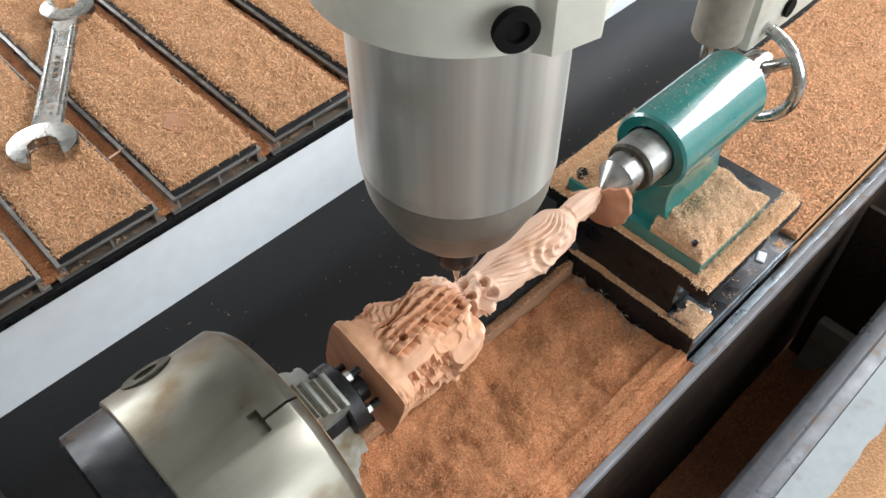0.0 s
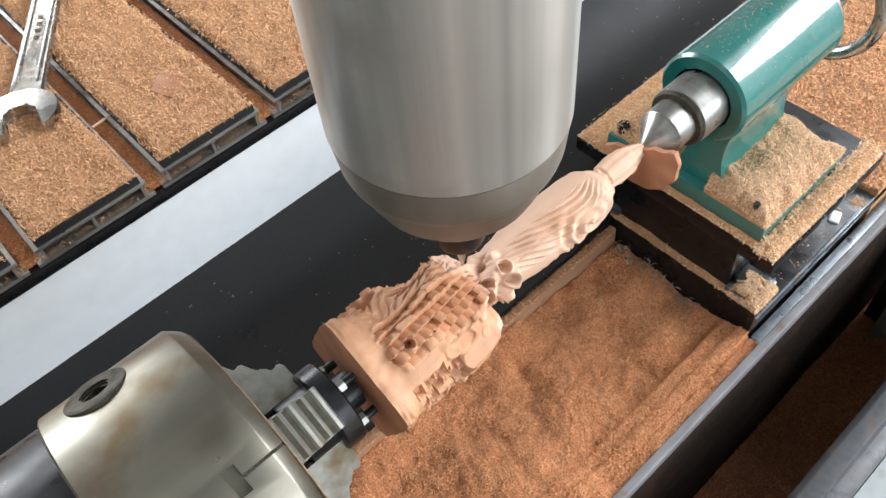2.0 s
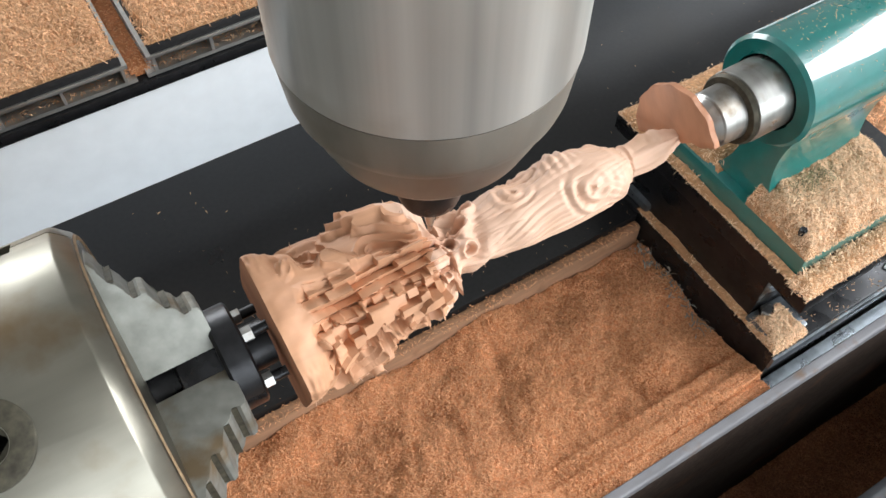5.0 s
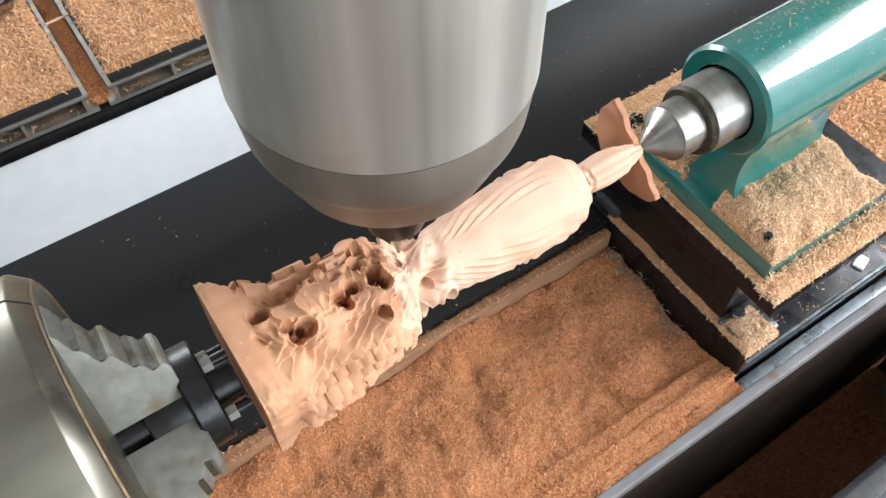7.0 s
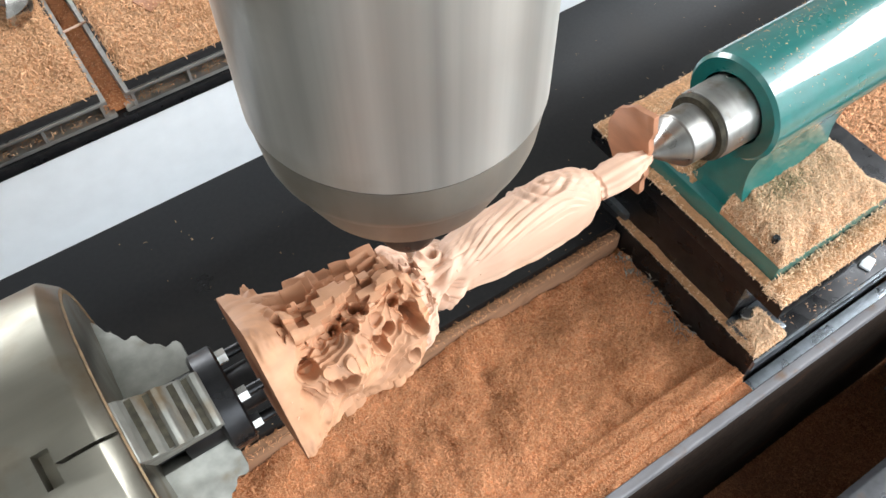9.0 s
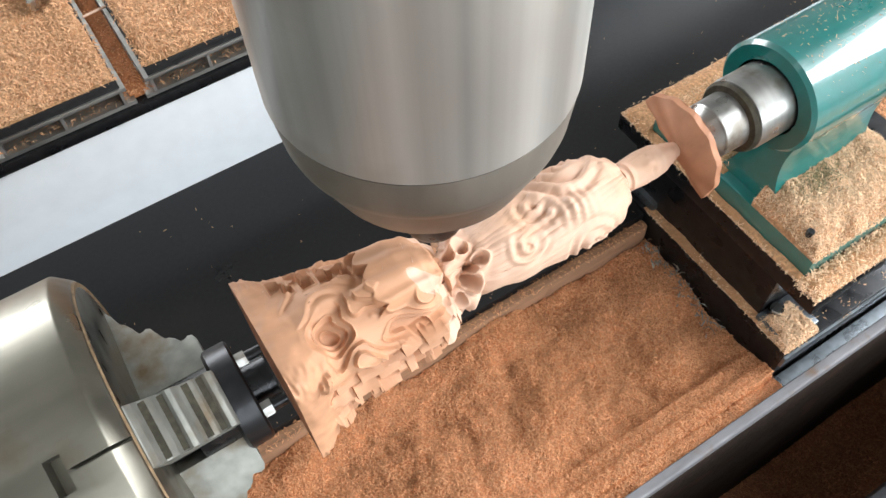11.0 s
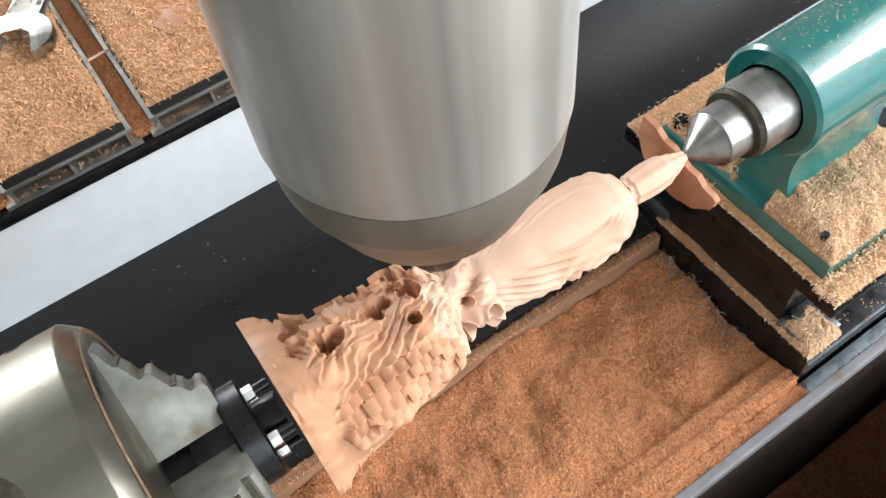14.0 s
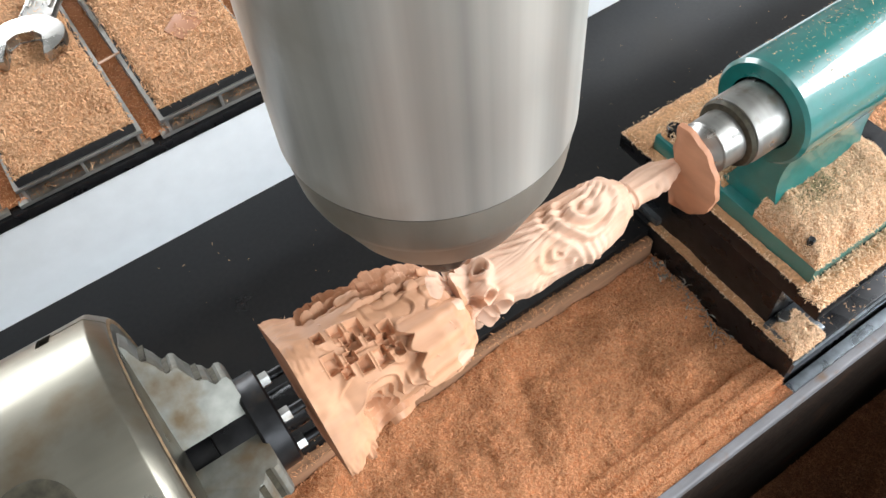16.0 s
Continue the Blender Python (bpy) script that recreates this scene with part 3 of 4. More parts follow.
heap("front_plate_sawdust", 0.2088, 0.346, -0.0761, -0.0604, plate_height, 0.003, M_DUST, "sawdust along the black riser plate", -0.1072)
heap("edge_plate_sawdust", 0.2088, 0.2142, -0.0600, 0.0998, plate_height, 0.003, M_DUST, "sawdust along the riser plate's edge", -0.1072)


def rear_height(x, y):
    return -0.0917 + mound(x, y, 0.2160, 0.312, 0.0155, 0.0768, 0.012, 4) * (0.0075 + 0.002 * fbm(x, y, 45, 3, 11))


heap("rear_base_sawdust", 0.2165, 0.311, 0.016, 0.0762, rear_height, 0.003, M_DUST, "sawdust on the far side of the tailstock base", -0.0920)


def far_height(x, y):
    return -0.1071 + 0.006 * ease(0.101, 0.092, y) * ease(0.2086, 0.2125, x) + 0.0018 * abs(fbm(x, y, 45, 3, 13))


heap("far_plate_sawdust", 0.2088, 0.347, 0.0768, 0.1005, far_height, 0.003, M_DUST, "sawdust along the far side of the riser plate", -0.1072)


def foot_height(x, y):
    return -0.1696 + mound(x, y, 0.2076, 0.236, -0.0784, -0.050, 0.007, 15) * (0.0080 + 0.003 * fbm(x, y, 70, 3, 17))


heap("foot_sawdust", 0.2076, 0.236, -0.0783, -0.0530, foot_height, 0.0014, M_DUST, "sawdust heaped over the grey clamp block", -0.1697)


def foot_spot(rng, n):
    x, y = rng.uniform(0.2076, 0.236, n), rng.uniform(-0.0784, -0.0525, n)
    return np.array([(a, b, foot_height(a, b) + 0.0004) for a, b in zip(x, y)])


shreds("foot_shreds", 2600, foot_spot, 0.0021, M_CHIPPALE, "pale wood shreds over the clamp block", "sawdust", 14, 0.45)


def clump_spot(rng, n):
    mids = np.array([(0.246, -0.068), (0.268, -0.072), (0.286, -0.066), (0.305, -0.073), (0.33, -0.069), (0.352, -0.073)])
    k = rng.integers(0, len(mids), n)
    x, y = mids[k, 0] + rng.normal(0, 0.0042, n), np.clip(mids[k, 1] + rng.normal(0, 0.0026, n), -0.0802, -0.061)
    return np.stack([x, y, -0.1733 + 0.0035 * rng.random(n) ** 2], 1)


shreds("side_plate_clumps", 1500, clump_spot, 0.0022, M_CHIP, "small sawdust clumps on the grey side plate", "sawdust", 44, 0.5)


def curl_spot(rng, n):
    x, y = 0.2055 - np.abs(rng.normal(0, 0.006, n)), rng.uniform(-0.035, 0.045, n)
    return np.array([(a, b, trough_height(a, b) + 0.001 + 0.005 * c) for a, b, c in zip(x, y, rng.random(n))])


shreds("grey_curls", 130, curl_spot, 0.0036, M_BEIGE, "greyish dusty shavings against the riser foot", "sawdust", 45, 0.6)
shreds("riser_shreds", 18000, strip_spots, 0.0019, M_CHIPPALE, "wood shreds along the black riser ledges", "sawdust", 12, 0.4)


def barrel_spot(rng, n):
    x, a = rng.uniform(0.205, 0.30, n), radians(95) + 0.55 * rng.standard_normal(n)
    return np.stack([x, (BR + 0.0003) * np.cos(a), (BR + 0.0003) * np.sin(a)], 1)


shreds("barrel_flecks", 330, barrel_spot, 0.0012, M_CHIP, "wood flecks on the green barrel", "sawdust", 41, 0.2)

# ---- live centre, work, chuck: all turn on the rotary axis ----
centre = empty("live_centre", "bright steel live centre in the tailstock", "live centre")
part("cone", lathe([(0.1415, 0.0004), (0.1592, 0.0138)], 56, "x"), M_CENTRE, centre)
part("cylinder", lathe([(0.1593, 0.0140), (0.1600, 0.0146), (0.1785, 0.0150)], 56, "x"), M_CENTRE, centre)
part("collar", lathe([(0.1738, 0.0152), (0.1744, 0.0180), (0.1764, 0.0192), (0.1772, 0.0160)], 56, "x"), M_OILY, centre, "dark collar at the quill's front edge")

# carved figure: one plain mesh, lofted along the axis; FRONT is the side of the face
PROFILE = [(-0.0760, 0.0345), (-0.0735, 0.0346), (-0.0620, 0.0312), (-0.0500, 0.0292), (-0.0320, 0.0282), (-0.0160, 0.0268), (-0.0070, 0.0245), (-0.0010, 0.0205), (0.0040, 0.0125), (0.0090, 0.0108), (0.0150, 0.0112),
           (0.0280, 0.0134), (0.0460, 0.0154), (0.0660, 0.0164), (0.0840, 0.0166), (0.0950, 0.0156), (0.1030, 0.0110), (0.1058, 0.0070), (0.1075, 0.0068), (0.1085, 0.0080), (0.1190, 0.0088), (0.1270, 0.0083), (0.1340, 0.0060), (0.1390, 0.0042), (0.1425, 0.0030)]
FRONT = radians(184)


def profile(x):
    for (a, ra), (b, rb) in zip(PROFILE, PROFILE[1:]):
        if x <= b:
            return ra + (rb - ra) * ease(a, b, x)
    return PROFILE[-1][1]


def near(th, mid, half):
    """1 within half of the angle mid (degrees), fading to 0 over 12 degrees."""
    d = abs((math.degrees(th) - mid + 180) % 360 - 180)
    return 1 - ease(half - 6, half + 6, d)


def terrace(h, step, lip=0.0005):
    q = h / step
    f = q - math.floor(q)
    return step * (math.floor(q) + ease(0.78, 1.0, f)) + lip * math.exp(-(min(f, 1 - f) / 0.09) ** 2)


rng_pits = random.Random(5)
PITS = [(rng_pits.uniform(-0.062, -0.008), radians(rng_pits.uniform(292, 352)), rng_pits.uniform(0.0022, 0.0046)) for _ in range(15)]
PITS += [(-0.061 + 0.0078 * k + 0.0035 * (j % 2), radians(99 + 10 * j + 2 * k), 0.0021 + 0.0005 * ((j + k) % 3)) for j in range(4) for k in range(4) if (j + 2 * k) % 5 != 1]
PITS += [(-0.016, radians(8), 0.0031), (-0.022, radians(330), 0.0033), (-0.052, radians(62), 0.0028), (0.006, radians(75), 0.0028), (0.010, radians(150), 0.0030), (0.013, radians(215), 0.0036), (0.006, radians(240), 0.0030), (0.011, radians(30), 0.0024), (0.016, radians(190), 0.0026)]
SWIRLS = [(0.078, 258, 1, 1.05), (0.076, 104, 1, 1.5), (0.045, 205, -1, 0.8), (0.056, 150, -1, 0.9)]


def saw(q, lip=0.82):
    """A slow rise and a sharp fall, 0 to 1, once in every unit of q."""
    f = q - math.floor(q)
    return f / lip if f < lip else (1 - f) / (1 - lip)


def cell_noise(a, b, seed):
    """One value, -1 to 1, for each whole a and b."""
    v = math.sin(a * 127.1 + b * 311.7 + seed * 74.7) * 43758.5453
    return 2 * (v - math.floor(v)) - 1


def throne(x, th, r):
    deg = math.degrees(th)
    c = Vector((x * 34, 1.15 * math.cos(th), 1.15 * math.sin(th)))
    rough = noise.fractal(c * 1.25, 1.0, 2.0, 2)
    warp = noise.noise(c * 2.2)
    edge = ease(-0.064, -0.059, x + 0.007 * noise.noise(c * 3))
    slope = 0.0060 * rough + 0.0025 * noise.noise(c * 0.6)
    arc = th * 0.030
    # torn wavy lips, set close together
    q = (0.85 * arc + 0.55 * x) / 0.0043 + 0.9 * warp + 0.45 * noise.noise(c * 6)
    waves = 0.0024 * (saw(q) - 0.5) * (0.65 + 0.5 * noise.noise(c * 2.9 + Vector((4, 0, 0)))) + 0.7 * slope
    layers = terrace(1.9 * slope + 0.0006 * noise.noise(c * 3.5), 0.0028)
    # rows of small square steps that climb round the side
    turn = deg / 9.5 + 22 * (x + 0.03)
    row = math.floor(turn)
    col = math.floor((x + 0.0013 * (row % 3)) / 0.0056)
    f = (x + 0.0013 * (row % 3)) / 0.0056 - col
    steps = 0.0044 * (saw(turn, 0.90) - 0.5) + 0.0011 * math.floor(1.6 * cell_noise(col, row, 1.0)) + 0.0007 * math.sin(math.pi * f) + 0.6 * slope
    # long ledges with broken fronts
    row = math.floor(deg / 10.5 + 0.25 * noise.noise(c * 1.5))
    col = math.floor((x + 0.004 * cell_noise(row, 3, 2.0)) / 0.0105)
    ledges = 0.0046 * (saw(deg / 10.5 + 0.25 * noise.noise(c * 1.5), 0.9) - 0.5) + 0.0024 * math.floor(1.8 * cell_noise(col, row, 3.0)) + 0.5 * slope
    # cubes at two or three depths
    row, col = math.floor(deg / 8.5), math.floor(x / 0.0046)
    cubes = 0.0032 * math.floor(1.6 * cell_noise(col, row, 5.0) + 1.3 * noise.noise(c * 2.4)) + 0.0012
    # shelves with scalloped rims
    shelves = terrace(1.5 * slope + 0.0011 * math.sin(x * 700 + 3 * warp) * math.sin(9 * th) + 0.03 * (x + 0.03), 0.0024)
    flat = 0.0022 * noise.noise(c * 0.9) + 0.0003 * noise.noise(c * 5) + terrace(1.3 * slope, 0.0030) * 0.5 - 0.0042 * ease(-0.050, -0.030, x)
    w = [near(th, 6, 24), near(th, 58, 32), near(th, 122, 34), near(th, 190, 32), near(th, 240, 20), near(th, 278, 22), near(th, 322, 24)]
    d = [waves, steps, flat, layers, ledges, cubes, shelves]
    r += edge * sum(a * b for a, b in zip(w, d)) / (sum(w) or 1)
    # bare triangular facet low on the stepped side
    facet = near(th, 92, 15) * (1 - ease(-0.052, -0.034, x + 0.0012 * (deg - 92) * 0.4))
    r += facet * (profile(x) + 0.0008 - r)
    # one side of the rock swells out
    r += 0.0034 * math.cos(th - radians(105)) * ease(-0.07, -0.05, x) * (1 - ease(-0.03, 0.0, x))
    # the raw end of the blank is still square, with torn corners
    w = 1 - ease(-0.0745, -0.0500, x)
    a = th + radians(30 + 4 * math.sin(x * 40))
    p = 9.0
    square = 0.0308 / (abs(math.cos(a)) ** p + abs(math.sin(a)) ** p) ** (1 / p)
    square += 0.0014 * ease(0.035, 0.040, square) * noise.noise(Vector((x * 500, th * 9, 2.0)))
    r += w * (square - 0.0335)
    r += (1 - edge) * 0.0006 * noise.noise(c * 6)
    # big scalloped leaf standing proud at the rock's upper rim
    if -0.034 < x < 0.002:
        leaf = near(th, 152, 30) * ease(-0.028, -0.0268, x + 0.0045 * abs(math.sin(th * 11)) - 0.010 * (math.cos(th - radians(152)) - 0.85))
        r = r * (1 - leaf) + (profile(x) + 0.0056 + 0.0006 * math.cos(th * 22)) * leaf
    return r


def robe(x, th, r):
    c = Vector((x * 42, 1.3 * math.cos(th), 1.3 * math.sin(th)))
    side = (math.degrees(th - FRONT) + 180) % 360 - 180
    back = ease(95, 150, abs(side))
    r *= 1 + 0.15 * math.cos(2 * (th - FRONT - math.pi / 2))
    fold = 0.0
    for sx, sa, sense, big in SWIRLS:
        da = radians((math.degrees(th) - sa + 180) % 360 - 180) * r
        dd = math.hypot((x - sx) * 0.75, da)
        near_it = (1 - ease(0.007 * big, 0.015 * big, dd)) * (0.3 + 0.7 * ease(-0.4, 0.5, math.cos(math.atan2(da, x - sx) - 2.2)))
        fold += near_it * (0.0011 * big * math.sin(dd * 1250 / big ** 0.5 * (1 + 0.2 * noise.noise(c)) + sense * math.atan2(da, x - sx)))
    long_fold = 0.0006 * abs(math.sin(th * 9 + x * 38 + 1.6 * noise.noise(c * 0.8))) ** 0.5 * ease(0.094, 0.07, x)
    crease = 0.0003 * abs(math.sin(th * 16 + x * 150 + 2.5 * noise.noise(c * 1.1))) ** 0.5 * (1 - back)
    side_folds = 0.0
    for mid, sense in ((62, 1), (300, -1)):
        da = radians((math.degrees(th) - mid + 180) % 360 - 180) * 0.016 * sense
        q = (da + 4.5 * (x - 0.078) ** 2 * (1 if x < 0.078 else 6)) / 0.0034 + 0.25 * noise.noise(c * 0.9)
        side_folds += (0.0019 if mid < 180 else 0.0007) * (saw(q, 0.7) - 0.5) * near(th, mid + 8 * sense, 34) * ease(0.018, 0.036, x) * (1 - ease(0.086, 0.096, x))
    r += fold + long_fold * (1 - 0.92 * back) + crease + side_folds + 0.0011 * noise.noise(c * 1.6) * (1 - 0.8 * back)
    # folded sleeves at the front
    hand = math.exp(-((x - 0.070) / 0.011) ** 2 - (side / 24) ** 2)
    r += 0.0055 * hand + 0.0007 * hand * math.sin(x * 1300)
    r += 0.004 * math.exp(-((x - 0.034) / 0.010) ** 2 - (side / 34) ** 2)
    for sx, sa in ((0.021, 184), (0.014, 214), (0.016, 150), (0.019, 100), (0.013, 262), (0.018, 66)):
        d = math.hypot(x - sx, radians((math.degrees(th) - sa + 180) % 360 - 180) * 0.017)
        r += 0.0030 * math.exp(-((d - 0.0042) / 0.0011) ** 2) - 0.0030 * (1 - ease(0.0022, 0.0034, d))
    # scrolls at the waist
    if x < 0.026:
        k = 1 - ease(0.016, 0.026, x)
        r += k * (0.0042 * abs(noise.noise(c * 2.1)) + 0.0025 * math.sin(th * 4 + 300 * x))
    return r


def head(x, th, r):
    side = (math.degrees(th - FRONT) + 180) % 360 - 180
    r *= 1 + 0.08 * math.cos(2 * (th - FRONT))
    brow = math.exp(-((x - 0.1225) / 0.0022) ** 2 - (side / 60) ** 2)
    nose_ = math.exp(-((x - 0.1190) / 0.0026) ** 2 - (side / 13) ** 2)
    r += 0.0007 * brow + 0.0016 * nose_ - 0.0009 * math.exp(-((x - 0.1205) / 0.0012) ** 2 - ((abs(side) - 28) / 12) ** 2)
    veil = 1 - ease(42, 60, abs(side))
    r -= 0.0012 * veil * ease(0.108, 0.112, x) * (1 - ease(0.124, 0.128, x))
    if abs(side) > 60:
        r += 0.0004 * math.sin(th * 9)
    return r


def carve_radius(x, th):
    r = profile(x)
    if x < 0.004:
        r = throne(x, th, r)
    elif x < 0.105:
        r = robe(x, th, r)
    else:
        r = head(x, th, r)
    for px, pa, pr in PITS:
        if abs(x - px) < 2 * pr:
            da = ((th - pa + math.pi) % (2 * math.pi) - math.pi) * max(r, 0.01)
            boxy = radians(95) < pa < radians(140)
            d = max(abs(x - px), 0.8 * abs(da)) if boxy else math.hypot(x - px, da)
            if d < 1.35 * pr:
                r -= (0.0036 if boxy else 0.0075) * (1 - ease(0.76 * pr, 1.05 * pr, d)) - 0.0007 * ease(pr, 1.1 * pr, d) * (1 - ease(1.1 * pr, 1.35 * pr, d))
    return max(0.0022, r)


NX, NT = 540, 460
X0, X1 = -0.0760, 0.1425
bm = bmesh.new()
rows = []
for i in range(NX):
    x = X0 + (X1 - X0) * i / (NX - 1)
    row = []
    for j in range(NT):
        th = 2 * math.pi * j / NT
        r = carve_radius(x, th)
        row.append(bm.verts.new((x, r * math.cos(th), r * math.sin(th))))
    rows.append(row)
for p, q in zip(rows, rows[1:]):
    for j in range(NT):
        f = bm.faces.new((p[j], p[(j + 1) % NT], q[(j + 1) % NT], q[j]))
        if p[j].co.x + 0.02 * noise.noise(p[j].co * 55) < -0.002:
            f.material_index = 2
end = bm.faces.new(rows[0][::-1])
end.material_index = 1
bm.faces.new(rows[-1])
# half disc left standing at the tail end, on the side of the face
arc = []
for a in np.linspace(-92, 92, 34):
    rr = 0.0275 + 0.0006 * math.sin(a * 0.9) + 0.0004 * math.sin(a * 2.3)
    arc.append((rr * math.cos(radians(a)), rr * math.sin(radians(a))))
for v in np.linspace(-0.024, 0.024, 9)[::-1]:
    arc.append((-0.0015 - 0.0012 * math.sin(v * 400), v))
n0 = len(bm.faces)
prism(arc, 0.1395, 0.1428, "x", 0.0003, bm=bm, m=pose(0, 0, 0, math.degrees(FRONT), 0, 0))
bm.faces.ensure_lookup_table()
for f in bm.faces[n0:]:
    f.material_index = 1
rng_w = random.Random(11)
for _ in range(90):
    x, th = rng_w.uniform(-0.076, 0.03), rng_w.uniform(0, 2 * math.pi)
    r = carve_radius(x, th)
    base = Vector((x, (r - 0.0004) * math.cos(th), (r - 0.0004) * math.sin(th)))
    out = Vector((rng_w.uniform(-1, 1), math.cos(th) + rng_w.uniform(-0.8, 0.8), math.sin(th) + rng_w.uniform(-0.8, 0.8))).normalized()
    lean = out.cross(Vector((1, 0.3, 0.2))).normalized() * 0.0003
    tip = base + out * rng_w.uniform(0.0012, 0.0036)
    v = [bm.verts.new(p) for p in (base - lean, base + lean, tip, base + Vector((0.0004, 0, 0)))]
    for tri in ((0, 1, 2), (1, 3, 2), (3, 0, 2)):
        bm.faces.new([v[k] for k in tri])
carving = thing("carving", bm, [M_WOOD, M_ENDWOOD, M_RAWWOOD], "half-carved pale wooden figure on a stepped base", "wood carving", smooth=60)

mandrel = empty("mandrel", "black steel faceplate bolted to the wooden base", "faceplate")
part("plate", lathe([(-0.0995, 0.0210), (-0.0982, 0.0224), (-0.0892, 0.0224), (-0.0882, 0.0212)], 40, "x"), M_BLACKSTEEL, mandrel)
part("shaft", lathe([(-0.150, 0.0115), (-0.1165, 0.0115), (-0.1155, 0.0160), (-0.1145, 0.0165), (-0.0990, 0.0165)], 48, "x"), M_BLACKSTEEL, mandrel)
part("spacer", lathe([(-0.0890, 0.010), (-0.0783, 0.010)], 24, "x"), M_BLACKSTEEL, mandrel)
for a in (45, 135, 225, 315):
    part("bolt", lathe([(-0.0887, 0.0034), (-0.0840, 0.0034)], 6, "x", m=pose(0, 0.0155 * math.cos(radians(a)), 0.0155 * math.sin(radians(a)))), M_CENTRE, mandrel, "steel hexagon bolt")
    part("stud", lathe([(-0.0890, 0.0023), (-0.0775, 0.0023)], 16, "x", m=pose(0, 0.0155 * math.cos(radians(a)), 0.0155 * math.sin(radians(a)))), M_BLACKSTEEL, mandrel)

chuck = empty("lathe_chuck", "worn ground-steel three-jaw chuck", "chuck")
CR = 0.0762
cutters = []
for k in range(3):
    turn = pose(0, 0, 0, k * 120, 0, 0)
    cutters.append(lathe([(CR - 0.014, 0.0064), (CR + 0.005, 0.0064)], 32, "z", m=turn @ pose(-0.1700, 0, 0, -90, 0, 0)))
    jt = pose(0, 0, 0, k * 120 + 60, 0, 0)
    cutters.append(box(-0.152, -0.1465, CR - 0.010, CR + 0.005, -0.0062, 0.0062, m=jt))
    cutters.append(box(-0.1466, -0.1200, CR - 0.010, CR + 0.005, -0.0007, 0.0007, m=jt))
part("body", carved(lathe([(-0.1958, CR - 0.001), (-0.1948, CR), (-0.1335, CR), (-0.1325, CR - 0.0006), (-0.1275, CR - 0.0048), (-0.1266, CR - 0.0066), (-0.1273, 0.012), (-0.1528, 0.012)], 96, "x"), cutters), M_CHUCK, chuck)
part("back_plate", lathe([(-0.2208, CR - 0.006), (-0.2193, CR - 0.003), (-0.1959, CR - 0.003)], 96, "x"), M_BLACKSTEEL, chuck, "black back plate")
for k in range(3):
    a = k * 120
    turn = pose(0, 0, 0, a, 0, 0)
    key = part("key_socket", lathe([(CR - 0.012, 0.0142), (CR + 0.0004, 0.0142), (CR + 0.0009, 0.0132), (CR + 0.0006, 0.0068), (CR - 0.010, 0.0063)], 40, "z", close=False, m=turn @ pose(-0.1700, 0, 0, -90, 0, 0)), M_OILY, chuck, "oily key socket")
    # black floor paints the shade at the bottom of the key hole
    part("socket_floor", box(-0.0062, 0.0062, -0.0062, 0.0062, CR - 0.0140, CR - 0.0120, m=turn @ pose(-0.1700, 0, 0, -90, 0, 0)), M_DARK, key)
    at = turn @ pose(-0.1700, 0, 0, -90, 0, 0)
    part("square_hole", carved(lathe([(CR - 0.005, 0.0070), (CR - 0.0012, 0.0070)], 32, "z", m=at), [box(-0.0046, 0.0046, -0.0046, 0.0046, CR - 0.02, CR + 0.01, m=at @ pose(0, 0, 0, 0, 0, 38))]), M_OILY, key)
    jt = pose(0, 0, 0, a + 60, 0, 0)
    steps = [(-0.142, 0.012), (-0.0975, 0.012), (-0.0975, 0.0275), (-0.0985, 0.0300), (-0.1005, 0.0308), (-0.1022, 0.0292), (-0.1040, 0.0290), (-0.1050, 0.0325), (-0.1072, 0.0345), (-0.1092, 0.0345),
             (-0.1108, 0.0378), (-0.1122, 0.0435), (-0.1142, 0.0445), (-0.1160, 0.0430), (-0.1176, 0.0432), (-0.1188, 0.0480), (-0.1210, 0.0520), (-0.1232, 0.0530), (-0.1244, 0.0590), (-0.1262, 0.0625), (-0.142, 0.064)]
    jaw = part("jaw", prism(steps, -0.0115, 0.0115, "z", 0.0005, m=jt), M_JAW, chuck, "stepped steel jaw")
    for gx, gy in ((-0.1031, 0.0298), (-0.1081, 0.0351), (-0.1168, 0.0437), (-0.1220, 0.0532)):
        part("groove", box(gx - 0.0013, gx + 0.0013, gy - 0.0010, gy, -0.0108, 0.0108, m=jt), M_OILY, jaw, "dirty groove")
part("rust_line", lathe([(-0.1268, CR - 0.0058), (-0.1261, CR - 0.0068), (-0.1264, CR - 0.0082), (-0.1272, CR - 0.0086)], 96, "x", close=False), M_RUST, chuck, "rusty ring inside the chuck's bevelled edge")
part("knob", lathe([(-0.2388, 0.010), (-0.2368, 0.0115), (-0.2209, 0.0115)], 24, "x", m=pose(0, 0.02, 0.045)), M_BLACKSTEEL, chuck)

headstock = empty("rotary_headstock", "dark rotary axis gearbox behind the chuck", "gearbox")
part("housing", box(-0.42, -0.255, -0.075, 0.075, -0.168, 0.06, 0.006), M_BLACKSTEEL, headstock)
part("shaft", lathe([(-0.256, 0.03), (-0.2275, 0.03)], 40, "x"), M_BLACKSTEEL, headstock)

